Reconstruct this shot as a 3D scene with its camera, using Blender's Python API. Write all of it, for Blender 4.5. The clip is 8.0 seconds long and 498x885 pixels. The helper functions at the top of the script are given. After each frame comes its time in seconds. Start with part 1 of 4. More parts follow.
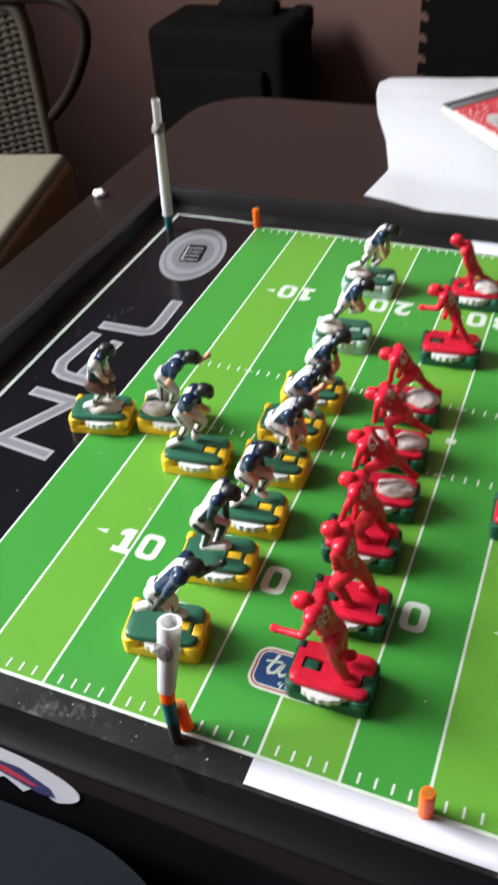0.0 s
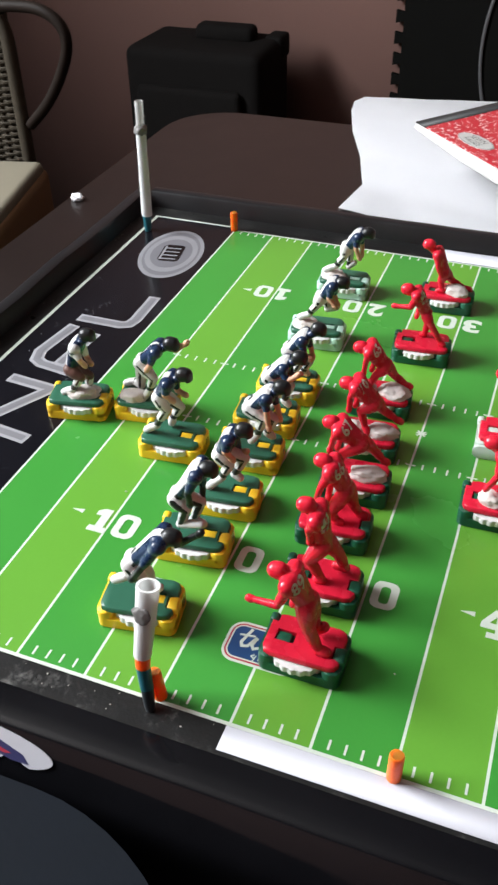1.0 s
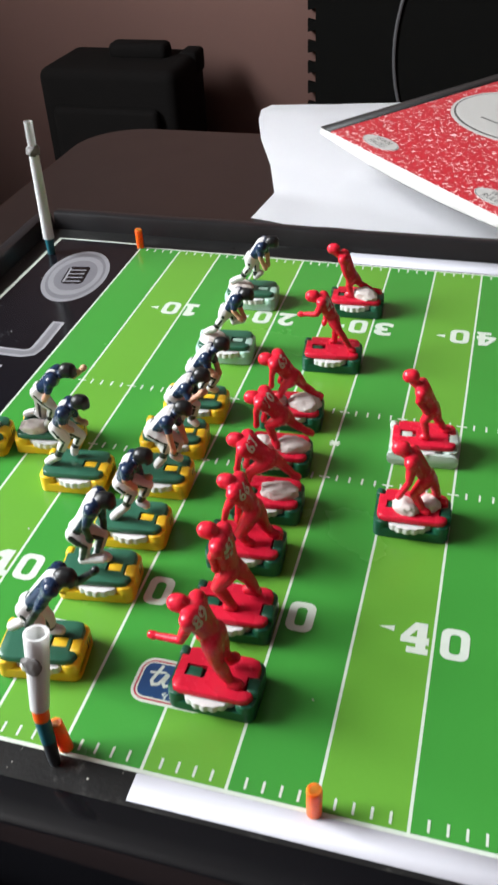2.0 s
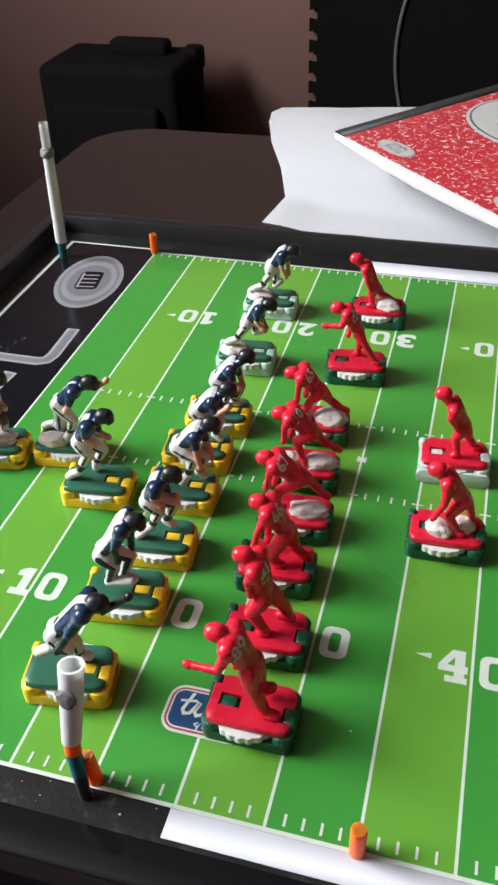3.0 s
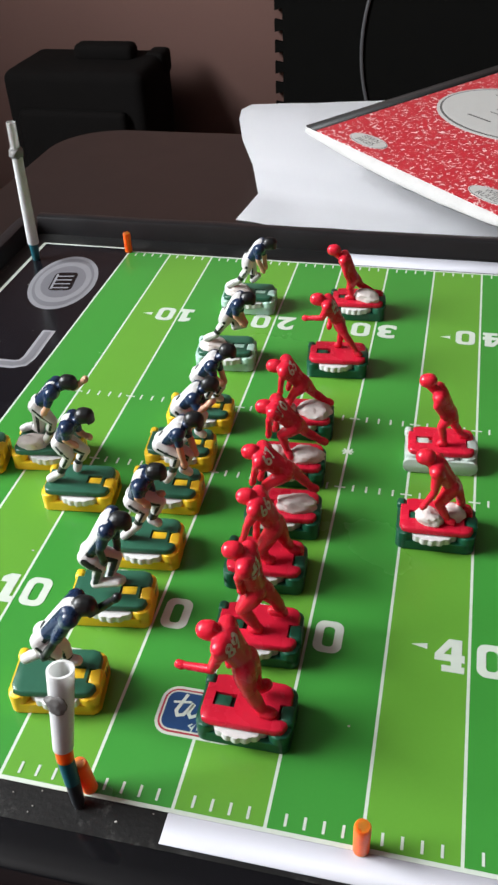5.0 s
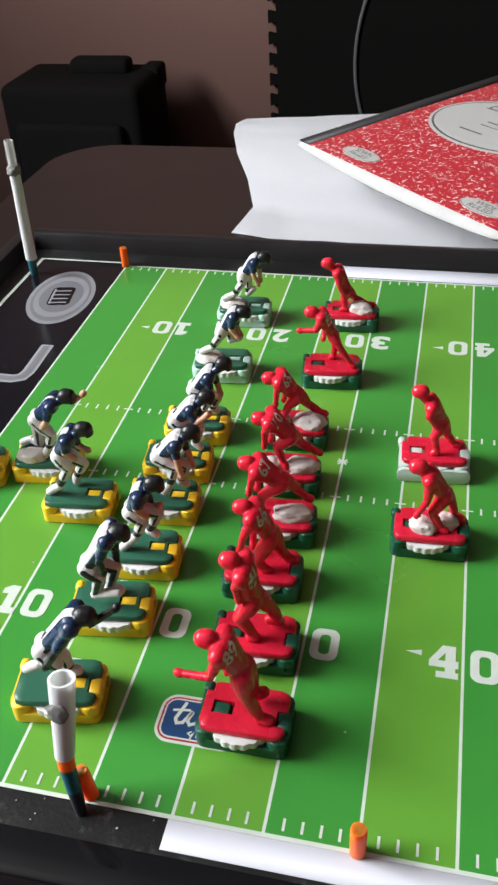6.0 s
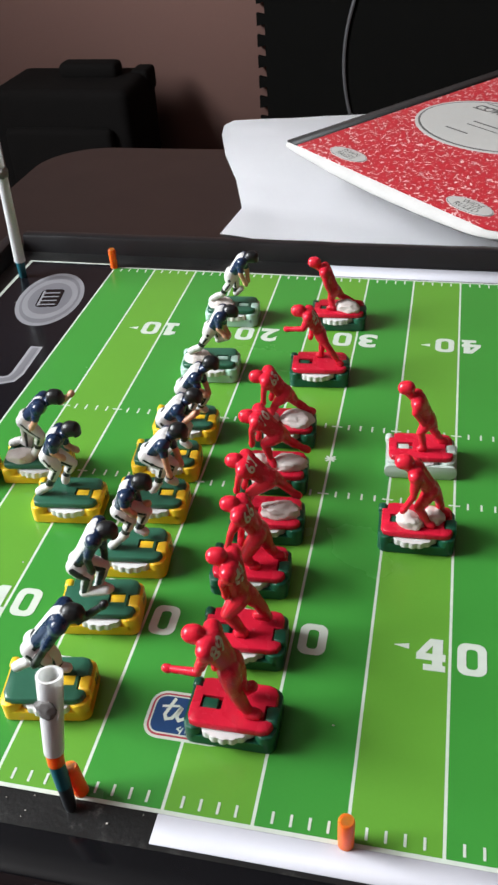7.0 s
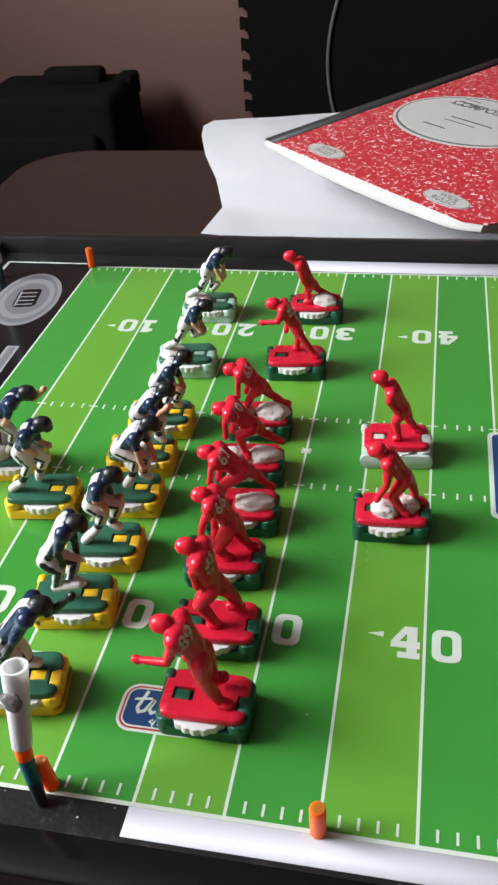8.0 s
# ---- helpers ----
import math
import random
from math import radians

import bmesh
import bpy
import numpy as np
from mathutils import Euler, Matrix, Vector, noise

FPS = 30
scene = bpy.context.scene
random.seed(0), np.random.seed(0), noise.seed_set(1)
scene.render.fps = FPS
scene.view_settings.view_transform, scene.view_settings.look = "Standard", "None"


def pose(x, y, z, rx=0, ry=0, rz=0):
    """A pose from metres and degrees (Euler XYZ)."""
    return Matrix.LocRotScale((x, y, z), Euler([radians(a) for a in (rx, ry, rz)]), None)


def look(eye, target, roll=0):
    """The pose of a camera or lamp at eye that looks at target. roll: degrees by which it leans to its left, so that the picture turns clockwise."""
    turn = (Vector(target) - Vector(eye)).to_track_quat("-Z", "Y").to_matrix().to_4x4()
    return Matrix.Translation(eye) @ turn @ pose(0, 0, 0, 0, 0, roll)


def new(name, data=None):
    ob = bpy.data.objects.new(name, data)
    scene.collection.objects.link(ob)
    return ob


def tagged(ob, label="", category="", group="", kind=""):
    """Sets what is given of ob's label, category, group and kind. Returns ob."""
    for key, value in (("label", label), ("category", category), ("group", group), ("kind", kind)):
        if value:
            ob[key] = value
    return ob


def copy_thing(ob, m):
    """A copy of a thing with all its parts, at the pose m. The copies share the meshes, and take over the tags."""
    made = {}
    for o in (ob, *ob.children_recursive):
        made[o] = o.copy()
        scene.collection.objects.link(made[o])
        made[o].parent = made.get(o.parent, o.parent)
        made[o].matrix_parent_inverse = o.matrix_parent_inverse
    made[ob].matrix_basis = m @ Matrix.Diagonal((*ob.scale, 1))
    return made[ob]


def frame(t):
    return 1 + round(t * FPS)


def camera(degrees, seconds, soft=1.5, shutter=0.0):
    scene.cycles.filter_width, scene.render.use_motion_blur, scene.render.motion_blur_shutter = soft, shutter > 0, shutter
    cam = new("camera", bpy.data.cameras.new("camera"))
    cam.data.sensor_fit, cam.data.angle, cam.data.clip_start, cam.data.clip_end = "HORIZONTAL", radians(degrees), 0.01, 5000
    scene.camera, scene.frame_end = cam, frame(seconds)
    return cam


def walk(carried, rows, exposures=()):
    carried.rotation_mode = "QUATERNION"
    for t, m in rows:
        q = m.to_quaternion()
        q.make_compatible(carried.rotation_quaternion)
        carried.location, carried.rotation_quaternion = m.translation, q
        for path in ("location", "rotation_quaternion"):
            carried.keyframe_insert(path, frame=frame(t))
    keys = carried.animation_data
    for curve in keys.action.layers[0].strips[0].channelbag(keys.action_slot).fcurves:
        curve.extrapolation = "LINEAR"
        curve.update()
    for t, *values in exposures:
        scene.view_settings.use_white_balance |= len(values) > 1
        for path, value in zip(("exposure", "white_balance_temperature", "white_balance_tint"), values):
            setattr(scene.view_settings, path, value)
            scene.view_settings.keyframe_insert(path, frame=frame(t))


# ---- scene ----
cam = camera(32.74, 8.0, soft=2.6, shutter=0.4)
PATH = [
    (0, (0.17691, -0.11346, 0.22343), (0.08152, 0.09485, 0.02975), -4.53),
    (0.2, (0.17680, -0.12541, 0.22914), (0.08759, 0.09217, 0.04286), -2.15),
    (0.5, (0.17655, -0.13373, 0.23070), (0.08819, 0.08390, 0.04407), -0.83),
    (1, (0.17808, -0.12845, 0.21618), (0.09234, 0.08951, 0.02872), -1.20),
    (1.2, (0.17842, -0.12992, 0.21841), (0.09618, 0.09513, 0.03788), -1.88),
    (1.4, (0.18433, -0.12751, 0.20540), (0.11618, 0.10064, 0.02291), -0.71),
    (1.5, (0.19472, -0.12274, 0.20357), (0.12411, 0.10259, 0.01853), -2.75),
    (1.7, (0.19284, -0.11902, 0.20059), (0.12404, 0.10644, 0.01503), -2.91),
    (2, (0.19109, -0.11193, 0.21007), (0.12004, 0.11379, 0.02567), -3.21),
    (2.2, (0.18840, -0.10941, 0.21197), (0.11815, 0.11720, 0.02835), -2.58),
    (3.3, (0.17273, -0.09988, 0.20895), (0.10795, 0.12563, 0.02201), -1.57),
    (3.5, (0.17252, -0.09591, 0.20594), (0.11200, 0.12961, 0.01759), -0.84),
    (4, (0.17297, -0.10111, 0.20391), (0.11178, 0.12619, 0.01793), -2.55),
    (4.5, (0.16731, -0.10266, 0.20810), (0.10602, 0.12535, 0.02302), -1.93),
    (5, (0.17245, -0.10353, 0.20517), (0.11197, 0.12522, 0.02074), -2.96),
    (5.2, (0.17229, -0.10573, 0.20828), (0.11319, 0.12471, 0.02551), -2.48),
    (6.3, (0.17485, -0.10779, 0.20906), (0.11435, 0.12351, 0.02785), -3.69),
    (6.5, (0.17458, -0.10885, 0.20923), (0.11634, 0.12354, 0.02866), -3.18),
    (7, (0.17742, -0.10866, 0.20845), (0.11874, 0.12314, 0.02726), -3.82),
    (7.5, (0.18357, -0.10916, 0.20553), (0.12453, 0.12331, 0.02533), -4.74),
    (8, (0.18491, -0.10890, 0.20324), (0.12789, 0.12443, 0.02351), -4.61),
]
walk(cam, [(t, look(eye, target, roll)) for t, eye, target, roll in PATH], [(0, 1.39), (2, 1.36), (3.3, 1.18), (8, 1.18)])

# ---- light ----
U = 0.024          # metres per five-yard step of the toy field
world = bpy.data.worlds.new("sky")
scene.world = world
world.use_nodes = True
wn = world.node_tree
sky = wn.nodes.new("ShaderNodeTexSky")
sky.sky_type, sky.sun_disc = 'NISHITA', False
sky.sun_elevation, sky.sun_rotation = radians(40), radians(-80)
wn.nodes["Background"].inputs["Strength"].default_value = 0.12
wn.links.new(sky.outputs["Color"], wn.nodes["Background"].inputs["Color"])

# room limits, in steps of the field
RX0, RX1, RY0, RY1, RZ0, RZ1 = -58.0, 80.0, -70.0, 74.0, -33.0, 70.0
WY0, WY1, WZ0, WZ1 = -26.0, 16.0, 20.0, 67.0     # the window in the wall on the west side


def area(name, centre, towards, w, h, power, colour):
    data = bpy.data.lights.new(name, 'AREA')
    data.shape, data.size, data.size_y, data.energy, data.color = 'RECTANGLE', w * U, h * U, power, colour
    ob = new(name, data)
    ob.matrix_world = look([c * U for c in centre], [c * U for c in towards])
    return ob


area("window_daylight", (RX0 - 0.5, (WY0 + WY1) / 2, (WZ0 + WZ1) / 2), (0, (WY0 + WY1) / 2, (WZ0 + WZ1) / 2), WY1 - WY0, WZ1 - WZ0, 51, (0.94, 0.975, 1.0))


# ---- materials ----
def mat(name, colour, rough=0.5, metal=0.0, vary=0.12, scale=60.0, bump=0.0, bscale=400.0, coat=0.0, spec=0.5, alpha=1.0, trans=0.0):
    """Noise at two sizes varies colour, gloss and relief. Sizes are per metre."""
    m = bpy.data.materials.new(name)
    m.use_nodes = True
    nt = m.node_tree
    b = nt.nodes["Principled BSDF"]
    tc = nt.nodes.new("ShaderNodeTexCoord")
    n1, n2 = nt.nodes.new("ShaderNodeTexNoise"), nt.nodes.new("ShaderNodeTexNoise")
    n1.inputs["Scale"].default_value, n1.inputs["Detail"].default_value = scale, 5
    n2.inputs["Scale"].default_value, n2.inputs["Detail"].default_value = bscale, 6
    mix = nt.nodes.new("ShaderNodeMix")
    mix.data_type = 'RGBA'
    mix.inputs["A"].default_value = [max(c * (1 - vary), 0) for c in colour] + [1]
    mix.inputs["B"].default_value = [min(c * (1 + vary), 1) for c in colour] + [1]
    add = nt.nodes.new("ShaderNodeMath")
    add.operation = 'MULTIPLY_ADD'
    add.inputs[1].default_value = 0.35
    r = nt.nodes.new("ShaderNodeMapRange")
    r.inputs["To Min"].default_value, r.inputs["To Max"].default_value = max(rough - 0.08, 0.02), min(rough + 0.1, 1)
    for n in (n1, n2):
        nt.links.new(tc.outputs["Object"], n.inputs["Vector"])
    nt.links.new(n2.outputs["Fac"], add.inputs[0])
    nt.links.new(n1.outputs["Fac"], add.inputs[2])
    nt.links.new(add.outputs[0], mix.inputs["Factor"])
    nt.links.new(mix.outputs["Result"], b.inputs["Base Color"])
    nt.links.new(n1.outputs["Fac"], r.inputs["Value"])
    nt.links.new(r.outputs["Result"], b.inputs["Roughness"])
    b.inputs["Metallic"].default_value = metal
    b.inputs["Coat Weight"].default_value, b.inputs["Coat Roughness"].default_value = coat, 0.12
    b.inputs["Specular IOR Level"].default_value = spec
    b.inputs["Alpha"].default_value = alpha
    b.inputs["Transmission Weight"].default_value = trans
    if bump:
        bn = nt.nodes.new("ShaderNodeBump")
        bn.inputs["Strength"].default_value, bn.inputs["Distance"].default_value = bump, 0.0006
        nt.links.new(n2.outputs["Fac"], bn.inputs["Height"])
        nt.links.new(bn.outputs["Normal"], b.inputs["Normal"])
    return m


def dusty(m, colour, scale, low, high, rough=0.8):
    """Lays blotches of dust or scuffs of the given colour over a material."""
    nt = m.node_tree
    b = nt.nodes["Principled BSDF"]
    tc = nt.nodes.new("ShaderNodeTexCoord")
    n, k = nt.nodes.new("ShaderNodeTexNoise"), nt.nodes.new("ShaderNodeTexNoise")
    n.inputs["Scale"].default_value, n.inputs["Detail"].default_value, n.inputs["Roughness"].default_value = scale, 8, 0.75
    k.inputs["Scale"].default_value = scale * 0.13
    mul = nt.nodes.new("ShaderNodeMath")
    mul.operation = 'MULTIPLY'
    r = nt.nodes.new("ShaderNodeMapRange")
    r.inputs["From Min"].default_value, r.inputs["From Max"].default_value = low, high
    for x in (n, k):
        nt.links.new(tc.outputs["Object"], x.inputs["Vector"])
    nt.links.new(n.outputs["Fac"], mul.inputs[0])
    nt.links.new(k.outputs["Fac"], mul.inputs[1])
    nt.links.new(mul.outputs[0], r.inputs["Value"])
    mix = nt.nodes.new("ShaderNodeMix")
    mix.data_type = 'RGBA'
    old = b.inputs["Base Color"].links[0].from_socket
    nt.links.new(r.outputs["Result"], mix.inputs["Factor"])
    nt.links.new(old, mix.inputs["A"])
    mix.inputs["B"].default_value = [*colour, 1]
    nt.links.new(mix.outputs["Result"], b.inputs["Base Color"])
    mr = nt.nodes.new("ShaderNodeMix")
    mr.data_type = 'FLOAT'
    oldr = b.inputs["Roughness"].links[0].from_socket
    nt.links.new(r.outputs["Result"], mr.inputs["Factor"])
    nt.links.new(oldr, mr.inputs["A"])
    mr.inputs["B"].default_value = rough
    nt.links.new(mr.outputs["Result"], b.inputs["Roughness"])
    return m


M_DARKGREEN = mat("printed_dark_green", (0.042, 0.245, 0.036), 0.24, vary=0.07, scale=14, bump=0.03, bscale=900, spec=0.5)
M_LIGHTGREEN = mat("printed_light_green", (0.106, 0.305, 0.034), 0.24, vary=0.07, scale=14, bump=0.03, bscale=900, spec=0.5)
M_LINE = mat("printed_white", (0.53, 0.59, 0.52), 0.4, vary=0.08, scale=300)
M_ENDZONE = dusty(mat("endzone_black", (0.006, 0.006, 0.008), 0.16, vary=0.3, scale=60, spec=0.2), (0.12, 0.12, 0.13), 380, 0.34, 0.64)
M_GREYPRINT = mat("printed_grey", (0.21, 0.21, 0.225), 0.45, vary=0.15, scale=120)
M_DARKPRINT = mat("printed_mid_grey", (0.13, 0.13, 0.145), 0.45, vary=0.15, scale=120)
M_RIM = dusty(mat("black_rim_plastic", (0.004, 0.004, 0.005), 0.09, vary=0.3, scale=40, bump=0.04, bscale=300, spec=0.28), (0.11, 0.105, 0.10), 180, 0.48, 0.7)
M_RIMDULL = dusty(mat("worn_black_rim_plastic", (0.010, 0.010, 0.011), 0.33, vary=0.35, scale=40, bump=0.12, bscale=300, spec=0.35), (0.13, 0.125, 0.12), 150, 0.4, 0.62)
M_LEDGE = dusty(mat("scuffed_black_ledge", (0.010, 0.010, 0.010), 0.3, vary=0.3, scale=80, bump=0.2, bscale=700, spec=0.35), (0.13, 0.127, 0.12), 420, 0.3, 0.58)
M_TAPE = mat("white_paper_tape", (0.42, 0.42, 0.46), 0.6, vary=0.03, scale=50, bump=0.05)
M_BLUE = mat("printed_blue", (0.014, 0.052, 0.15), 0.35, vary=0.06)
M_REDPRINT = mat("printed_red", (0.35, 0.03, 0.05), 0.4, vary=0.06)
def waxy(m, weight, radius, scale):
    """Lets light soak a little way into a plastic."""
    b = m.node_tree.nodes["Principled BSDF"]
    b.inputs["Subsurface Weight"].default_value = weight
    b.inputs["Subsurface Radius"].default_value, b.inputs["Subsurface Scale"].default_value = radius, scale
    return m


M_RED = waxy(mat("red_moulded_plastic", (0.58, 0.014, 0.036), 0.25, vary=0.12, scale=200, bump=0.14, bscale=450, spec=0.42), 0.25, (1.0, 0.14, 0.12), 0.003)
M_REDPLATE = mat("crimson_plate_plastic", (0.54, 0.012, 0.036), 0.26, vary=0.08, scale=200, bump=0.05, bscale=500, spec=0.4)
M_YELLOW = mat("yellow_moulded_plastic", (0.80, 0.50, 0.022), 0.33, vary=0.07, scale=160, bump=0.05, bscale=500)
M_GREENBASE = mat("dark_green_moulded_plastic", (0.006, 0.075, 0.04), 0.33, vary=0.1, scale=160, bump=0.05, bscale=500)
M_MINT = mat("pale_mint_plastic", (0.42, 0.62, 0.53), 0.33, vary=0.06, scale=160, bump=0.05, bscale=500)
M_CLEAR = mat("milky_clear_plastic", (0.47, 0.55, 0.5), 0.35, vary=0.06, scale=160, bump=0.05, bscale=500)
M_PLATE = mat("green_painted_plate", (0.022, 0.10, 0.06), 0.32, vary=0.12, scale=200, bump=0.05, bscale=600)
M_DIAL = mat("white_dial_plastic", (0.62, 0.62, 0.61), 0.4, vary=0.03, scale=100)
M_PUTTY = mat("greyish_white_putty", (0.54, 0.49, 0.46), 0.65, vary=0.14, scale=260, bump=0.3, bscale=700)
M_NAVY = mat("glossy_navy_paint", (0.009, 0.022, 0.056), 0.27, vary=0.4, scale=320, bump=0.12)
M_BLACKPAINT = mat("satin_black_paint", (0.007, 0.008, 0.009), 0.36, vary=0.3, scale=320, bump=0.06)
M_WHITEPAINT = mat("white_figure_paint", (0.57, 0.56, 0.55), 0.38, vary=0.12, scale=300, bump=0.05)
M_TAN = mat("tan_figure_paint", (0.55, 0.30, 0.19), 0.45, vary=0.15, scale=300)
M_GREYPAINT = mat("silver_grey_paint", (0.40, 0.40, 0.41), 0.35, vary=0.2, scale=300)
M_NUMBER = mat("pale_number_paint", (0.66, 0.56, 0.48), 0.5, vary=0.1, scale=400)
M_ORANGE = waxy(mat("orange_soft_plastic", (0.88, 0.15, 0.01), 0.38, vary=0.1, scale=200), 0.8, (1.0, 0.35, 0.1), 0.004)
M_TUBE = waxy(mat("white_tube_plastic", (0.68, 0.69, 0.69), 0.3, vary=0.06, scale=120), 0.5, (1.0, 1.0, 0.95), 0.004)
M_TUBECLEAR = mat("clear_tube_plastic", (0.75, 0.75, 0.74), 0.2, vary=0.05, alpha=0.35)
M_TEAL = mat("teal_rubber", (0.012, 0.11, 0.14), 0.4, vary=0.1, scale=200)
M_DARKTIP = mat("dark_tip_plastic", (0.02, 0.025, 0.03), 0.3, vary=0.2)
M_GREYPUTTY = mat("dark_grey_putty", (0.17, 0.165, 0.16), 0.6, vary=0.25, scale=300, bump=0.3)


def units(bm, steps=True):
    if steps:
        bmesh.ops.scale(bm, vec=(U, U, U), verts=bm.verts)


def part(name, bm, materials, parent=None, label="", smooth=True, place=None):
    """Links a bmesh, given in field steps, as one mesh object. place: a pose in steps."""
    units(bm)
    bmesh.ops.recalc_face_normals(bm, faces=bm.faces)
    for e in bm.edges:
        e.smooth = len(e.link_faces) == 2 and e.calc_face_angle(0) < radians(38)
    me = bpy.data.meshes.new(name)
    bm.to_mesh(me)
    bm.free()
    for m in (materials if isinstance(materials, (list, tuple)) else [materials]):
        me.materials.append(m)
    for p in me.polygons:
        p.use_smooth = smooth
    ob = new(name, me)
    if parent:
        ob.parent = parent
    if place is not None:
        ob.matrix_basis = at(place)
    if label:
        tagged(ob, label)
    return ob


def at(m):
    m = m.copy()
    m.translation = m.translation * U
    return m


# ---- shapes, in field steps ----
def box(bm, x0, x1, y0, y1, z0, z1, bevel=0.0, seg=2, mi=0):
    g = bmesh.ops.create_cube(bm, size=1.0)
    vs = g["verts"]
    for v in vs:
        v.co = Vector(((x0 + x1) / 2 + v.co.x * (x1 - x0), (y0 + y1) / 2 + v.co.y * (y1 - y0), (z0 + z1) / 2 + v.co.z * (z1 - z0)))
    fs = {f for v in vs for f in v.link_faces}
    for f in fs:
        f.material_index = mi
    if bevel:
        es = {e for v in vs for e in v.link_edges}
        bmesh.ops.bevel(bm, geom=list(es), offset=bevel, segments=seg, affect='EDGES', profile=0.5)
    return bm


def slab(bm, outline, z0, z1, bevel=0.0, seg=2, mi=0, holes=(), fillet=0.0):
    """An upright prism over an outline (with holes), its upper rim rounded."""
    def ring(pts, z):
        return [bm.verts.new((x, y, z)) for x, y in pts]
    def edges(vs):
        return [bm.edges.new((a, b)) for a, b in zip(vs, vs[1:] + vs[:1])]
    rims = []
    if fillet:
        # the rim leans in over two rings below the top
        r0, r1 = ring(outline, z1 - fillet), ring([(x * (1 - fillet * 0.35), y * (1 - fillet * 0.5)) for x, y in outline], z1 - fillet * 0.25)
        low, full = outline, outline
        outline = [(x * (1 - fillet * 0.9), y * (1 - fillet * 1.3)) for x, y in outline]
    for z in (z0, z1):
        es = []
        loops = []
        for pts in (outline if z == z1 or not fillet else full, *holes):
            vs = ring(pts, z)
            loops.append(vs)
            es += edges(vs)
        if holes:
            bmesh.ops.triangle_fill(bm, use_beauty=True, edges=es)
        else:
            bm.faces.new(loops[0])
        rims.append(loops)
    side = []
    pairs = list(zip(*rims))
    if fillet:
        lo, hi = pairs[0]
        pairs[0:1] = [(lo, r0), (r0, r1), (r1, hi)]
    for lo, hi in pairs:
        for i in range(len(lo)):
            j = (i + 1) % len(lo)
            side.append(bm.faces.new((lo[i], lo[j], hi[j], hi[i])))
    for f in bm.faces:
        if f.material_index == 0:
            f.material_index = mi
    if bevel and not holes:
        hi = rims[1][0]
        es = [e for e in {e for v in hi for e in v.link_edges} if e.verts[0] in hi and e.verts[1] in hi]
        bmesh.ops.bevel(bm, geom=es, offset=bevel, segments=seg, affect='EDGES', profile=0.5)
    return bm


def rounded(x0, x1, y0, y1, r, n=5):
    pts = []
    for cx, cy, a0 in ((x1 - r, y1 - r, 0), (x0 + r, y1 - r, 90), (x0 + r, y0 + r, 180), (x1 - r, y0 + r, 270)):
        for k in range(n + 1):
            a = radians(a0 + 90 * k / n)
            pts.append((cx + r * math.cos(a), cy + r * math.sin(a)))
    return pts


def flat(bm, pts, z, mi=0):
    f = bm.faces.new([bm.verts.new((x, y, z)) for x, y in pts])
    f.material_index = mi
    return bm


def rect(bm, x0, x1, y0, y1, z, mi=0):
    return flat(bm, ((x0, y0), (x1, y0), (x1, y1), (x0, y1)), z, mi)


def bar(bm, a, b, w, z, mi=0):
    a, b = Vector(a), Vector(b)
    d = (b - a).normalized()
    n = Vector((-d.y, d.x)) * w / 2
    return flat(bm, [(a - n)[:], (b - n)[:], (b + n)[:], (a + n)[:]], z, mi)


def tube(bm, rings, n=20, mi=0, cap=True):
    """Rings of (centre, radius) joined into a round-section body along its own line."""
    loops = []
    cs = [Vector(c) for c, r in rings]
    for i, (c, r) in enumerate(rings):
        d = (cs[min(i + 1, len(cs) - 1)] - cs[max(i - 1, 0)]).normalized()
        q = Vector((0, 0, 1)).rotation_difference(d)
        loops.append([bm.verts.new(Vector(c) + q @ Vector((r * math.cos(2 * math.pi * k / n), r * math.sin(2 * math.pi * k / n), 0))) for k in range(n)])
    for lo, hi in zip(loops, loops[1:]):
        for k in range(n):
            bm.faces.new((lo[k], lo[(k + 1) % n], hi[(k + 1) % n], hi[k])).material_index = mi
    if cap:
        bm.faces.new(loops[0][::-1]).material_index = mi
        bm.faces.new(loops[-1]).material_index = mi
    return bm


def empty(name, label, category, group="", kind="", place=None):
    ob = new(name)
    ob.empty_display_size = 0.01
    if place is not None:
        ob.matrix_basis = at(place)
    return tagged(ob, label, category, group, kind)


def letters(text, size, bold=0.0):
    """A bmesh of the built-in font's flat letters, centred, as wide and high as they come."""
    cu = bpy.data.curves.new("letters", 'FONT')
    cu.body, cu.size, cu.align_x, cu.align_y, cu.offset = text, size, 'CENTER', 'CENTER', bold
    cu.resolution_u = 4
    ob = bpy.data.objects.new("letters", cu)
    scene.collection.objects.link(ob)
    me = bpy.data.meshes.new_from_object(ob.evaluated_get(bpy.context.evaluated_depsgraph_get()))
    bm = bmesh.new()
    bm.from_mesh(me)
    bpy.data.objects.remove(ob)
    bpy.data.curves.remove(cu)
    bpy.data.meshes.remove(me)
    return bm


# ---- the room ----
M_WALL = mat("dusky_pink_plaster", (0.26, 0.142, 0.117), 0.85, vary=0.08, scale=3, bump=0.2, bscale=160)
# ceiling is never in view; its dark colour keeps reflections in the rim black
M_CEIL = mat("darkened_unseen_ceiling", (0.22, 0.205, 0.195), 0.9, vary=0.03, scale=3)
M_FLOOR = mat("dark_brown_floor", (0.035, 0.024, 0.02), 0.6, vary=0.3, scale=8)
M_FRAME = mat("white_window_paint", (0.75, 0.75, 0.73), 0.5, vary=0.04)


def setting(name, bm, m, label, category):
    ob = part(name, bm, m)
    return tagged(ob, label, category, kind="structure")


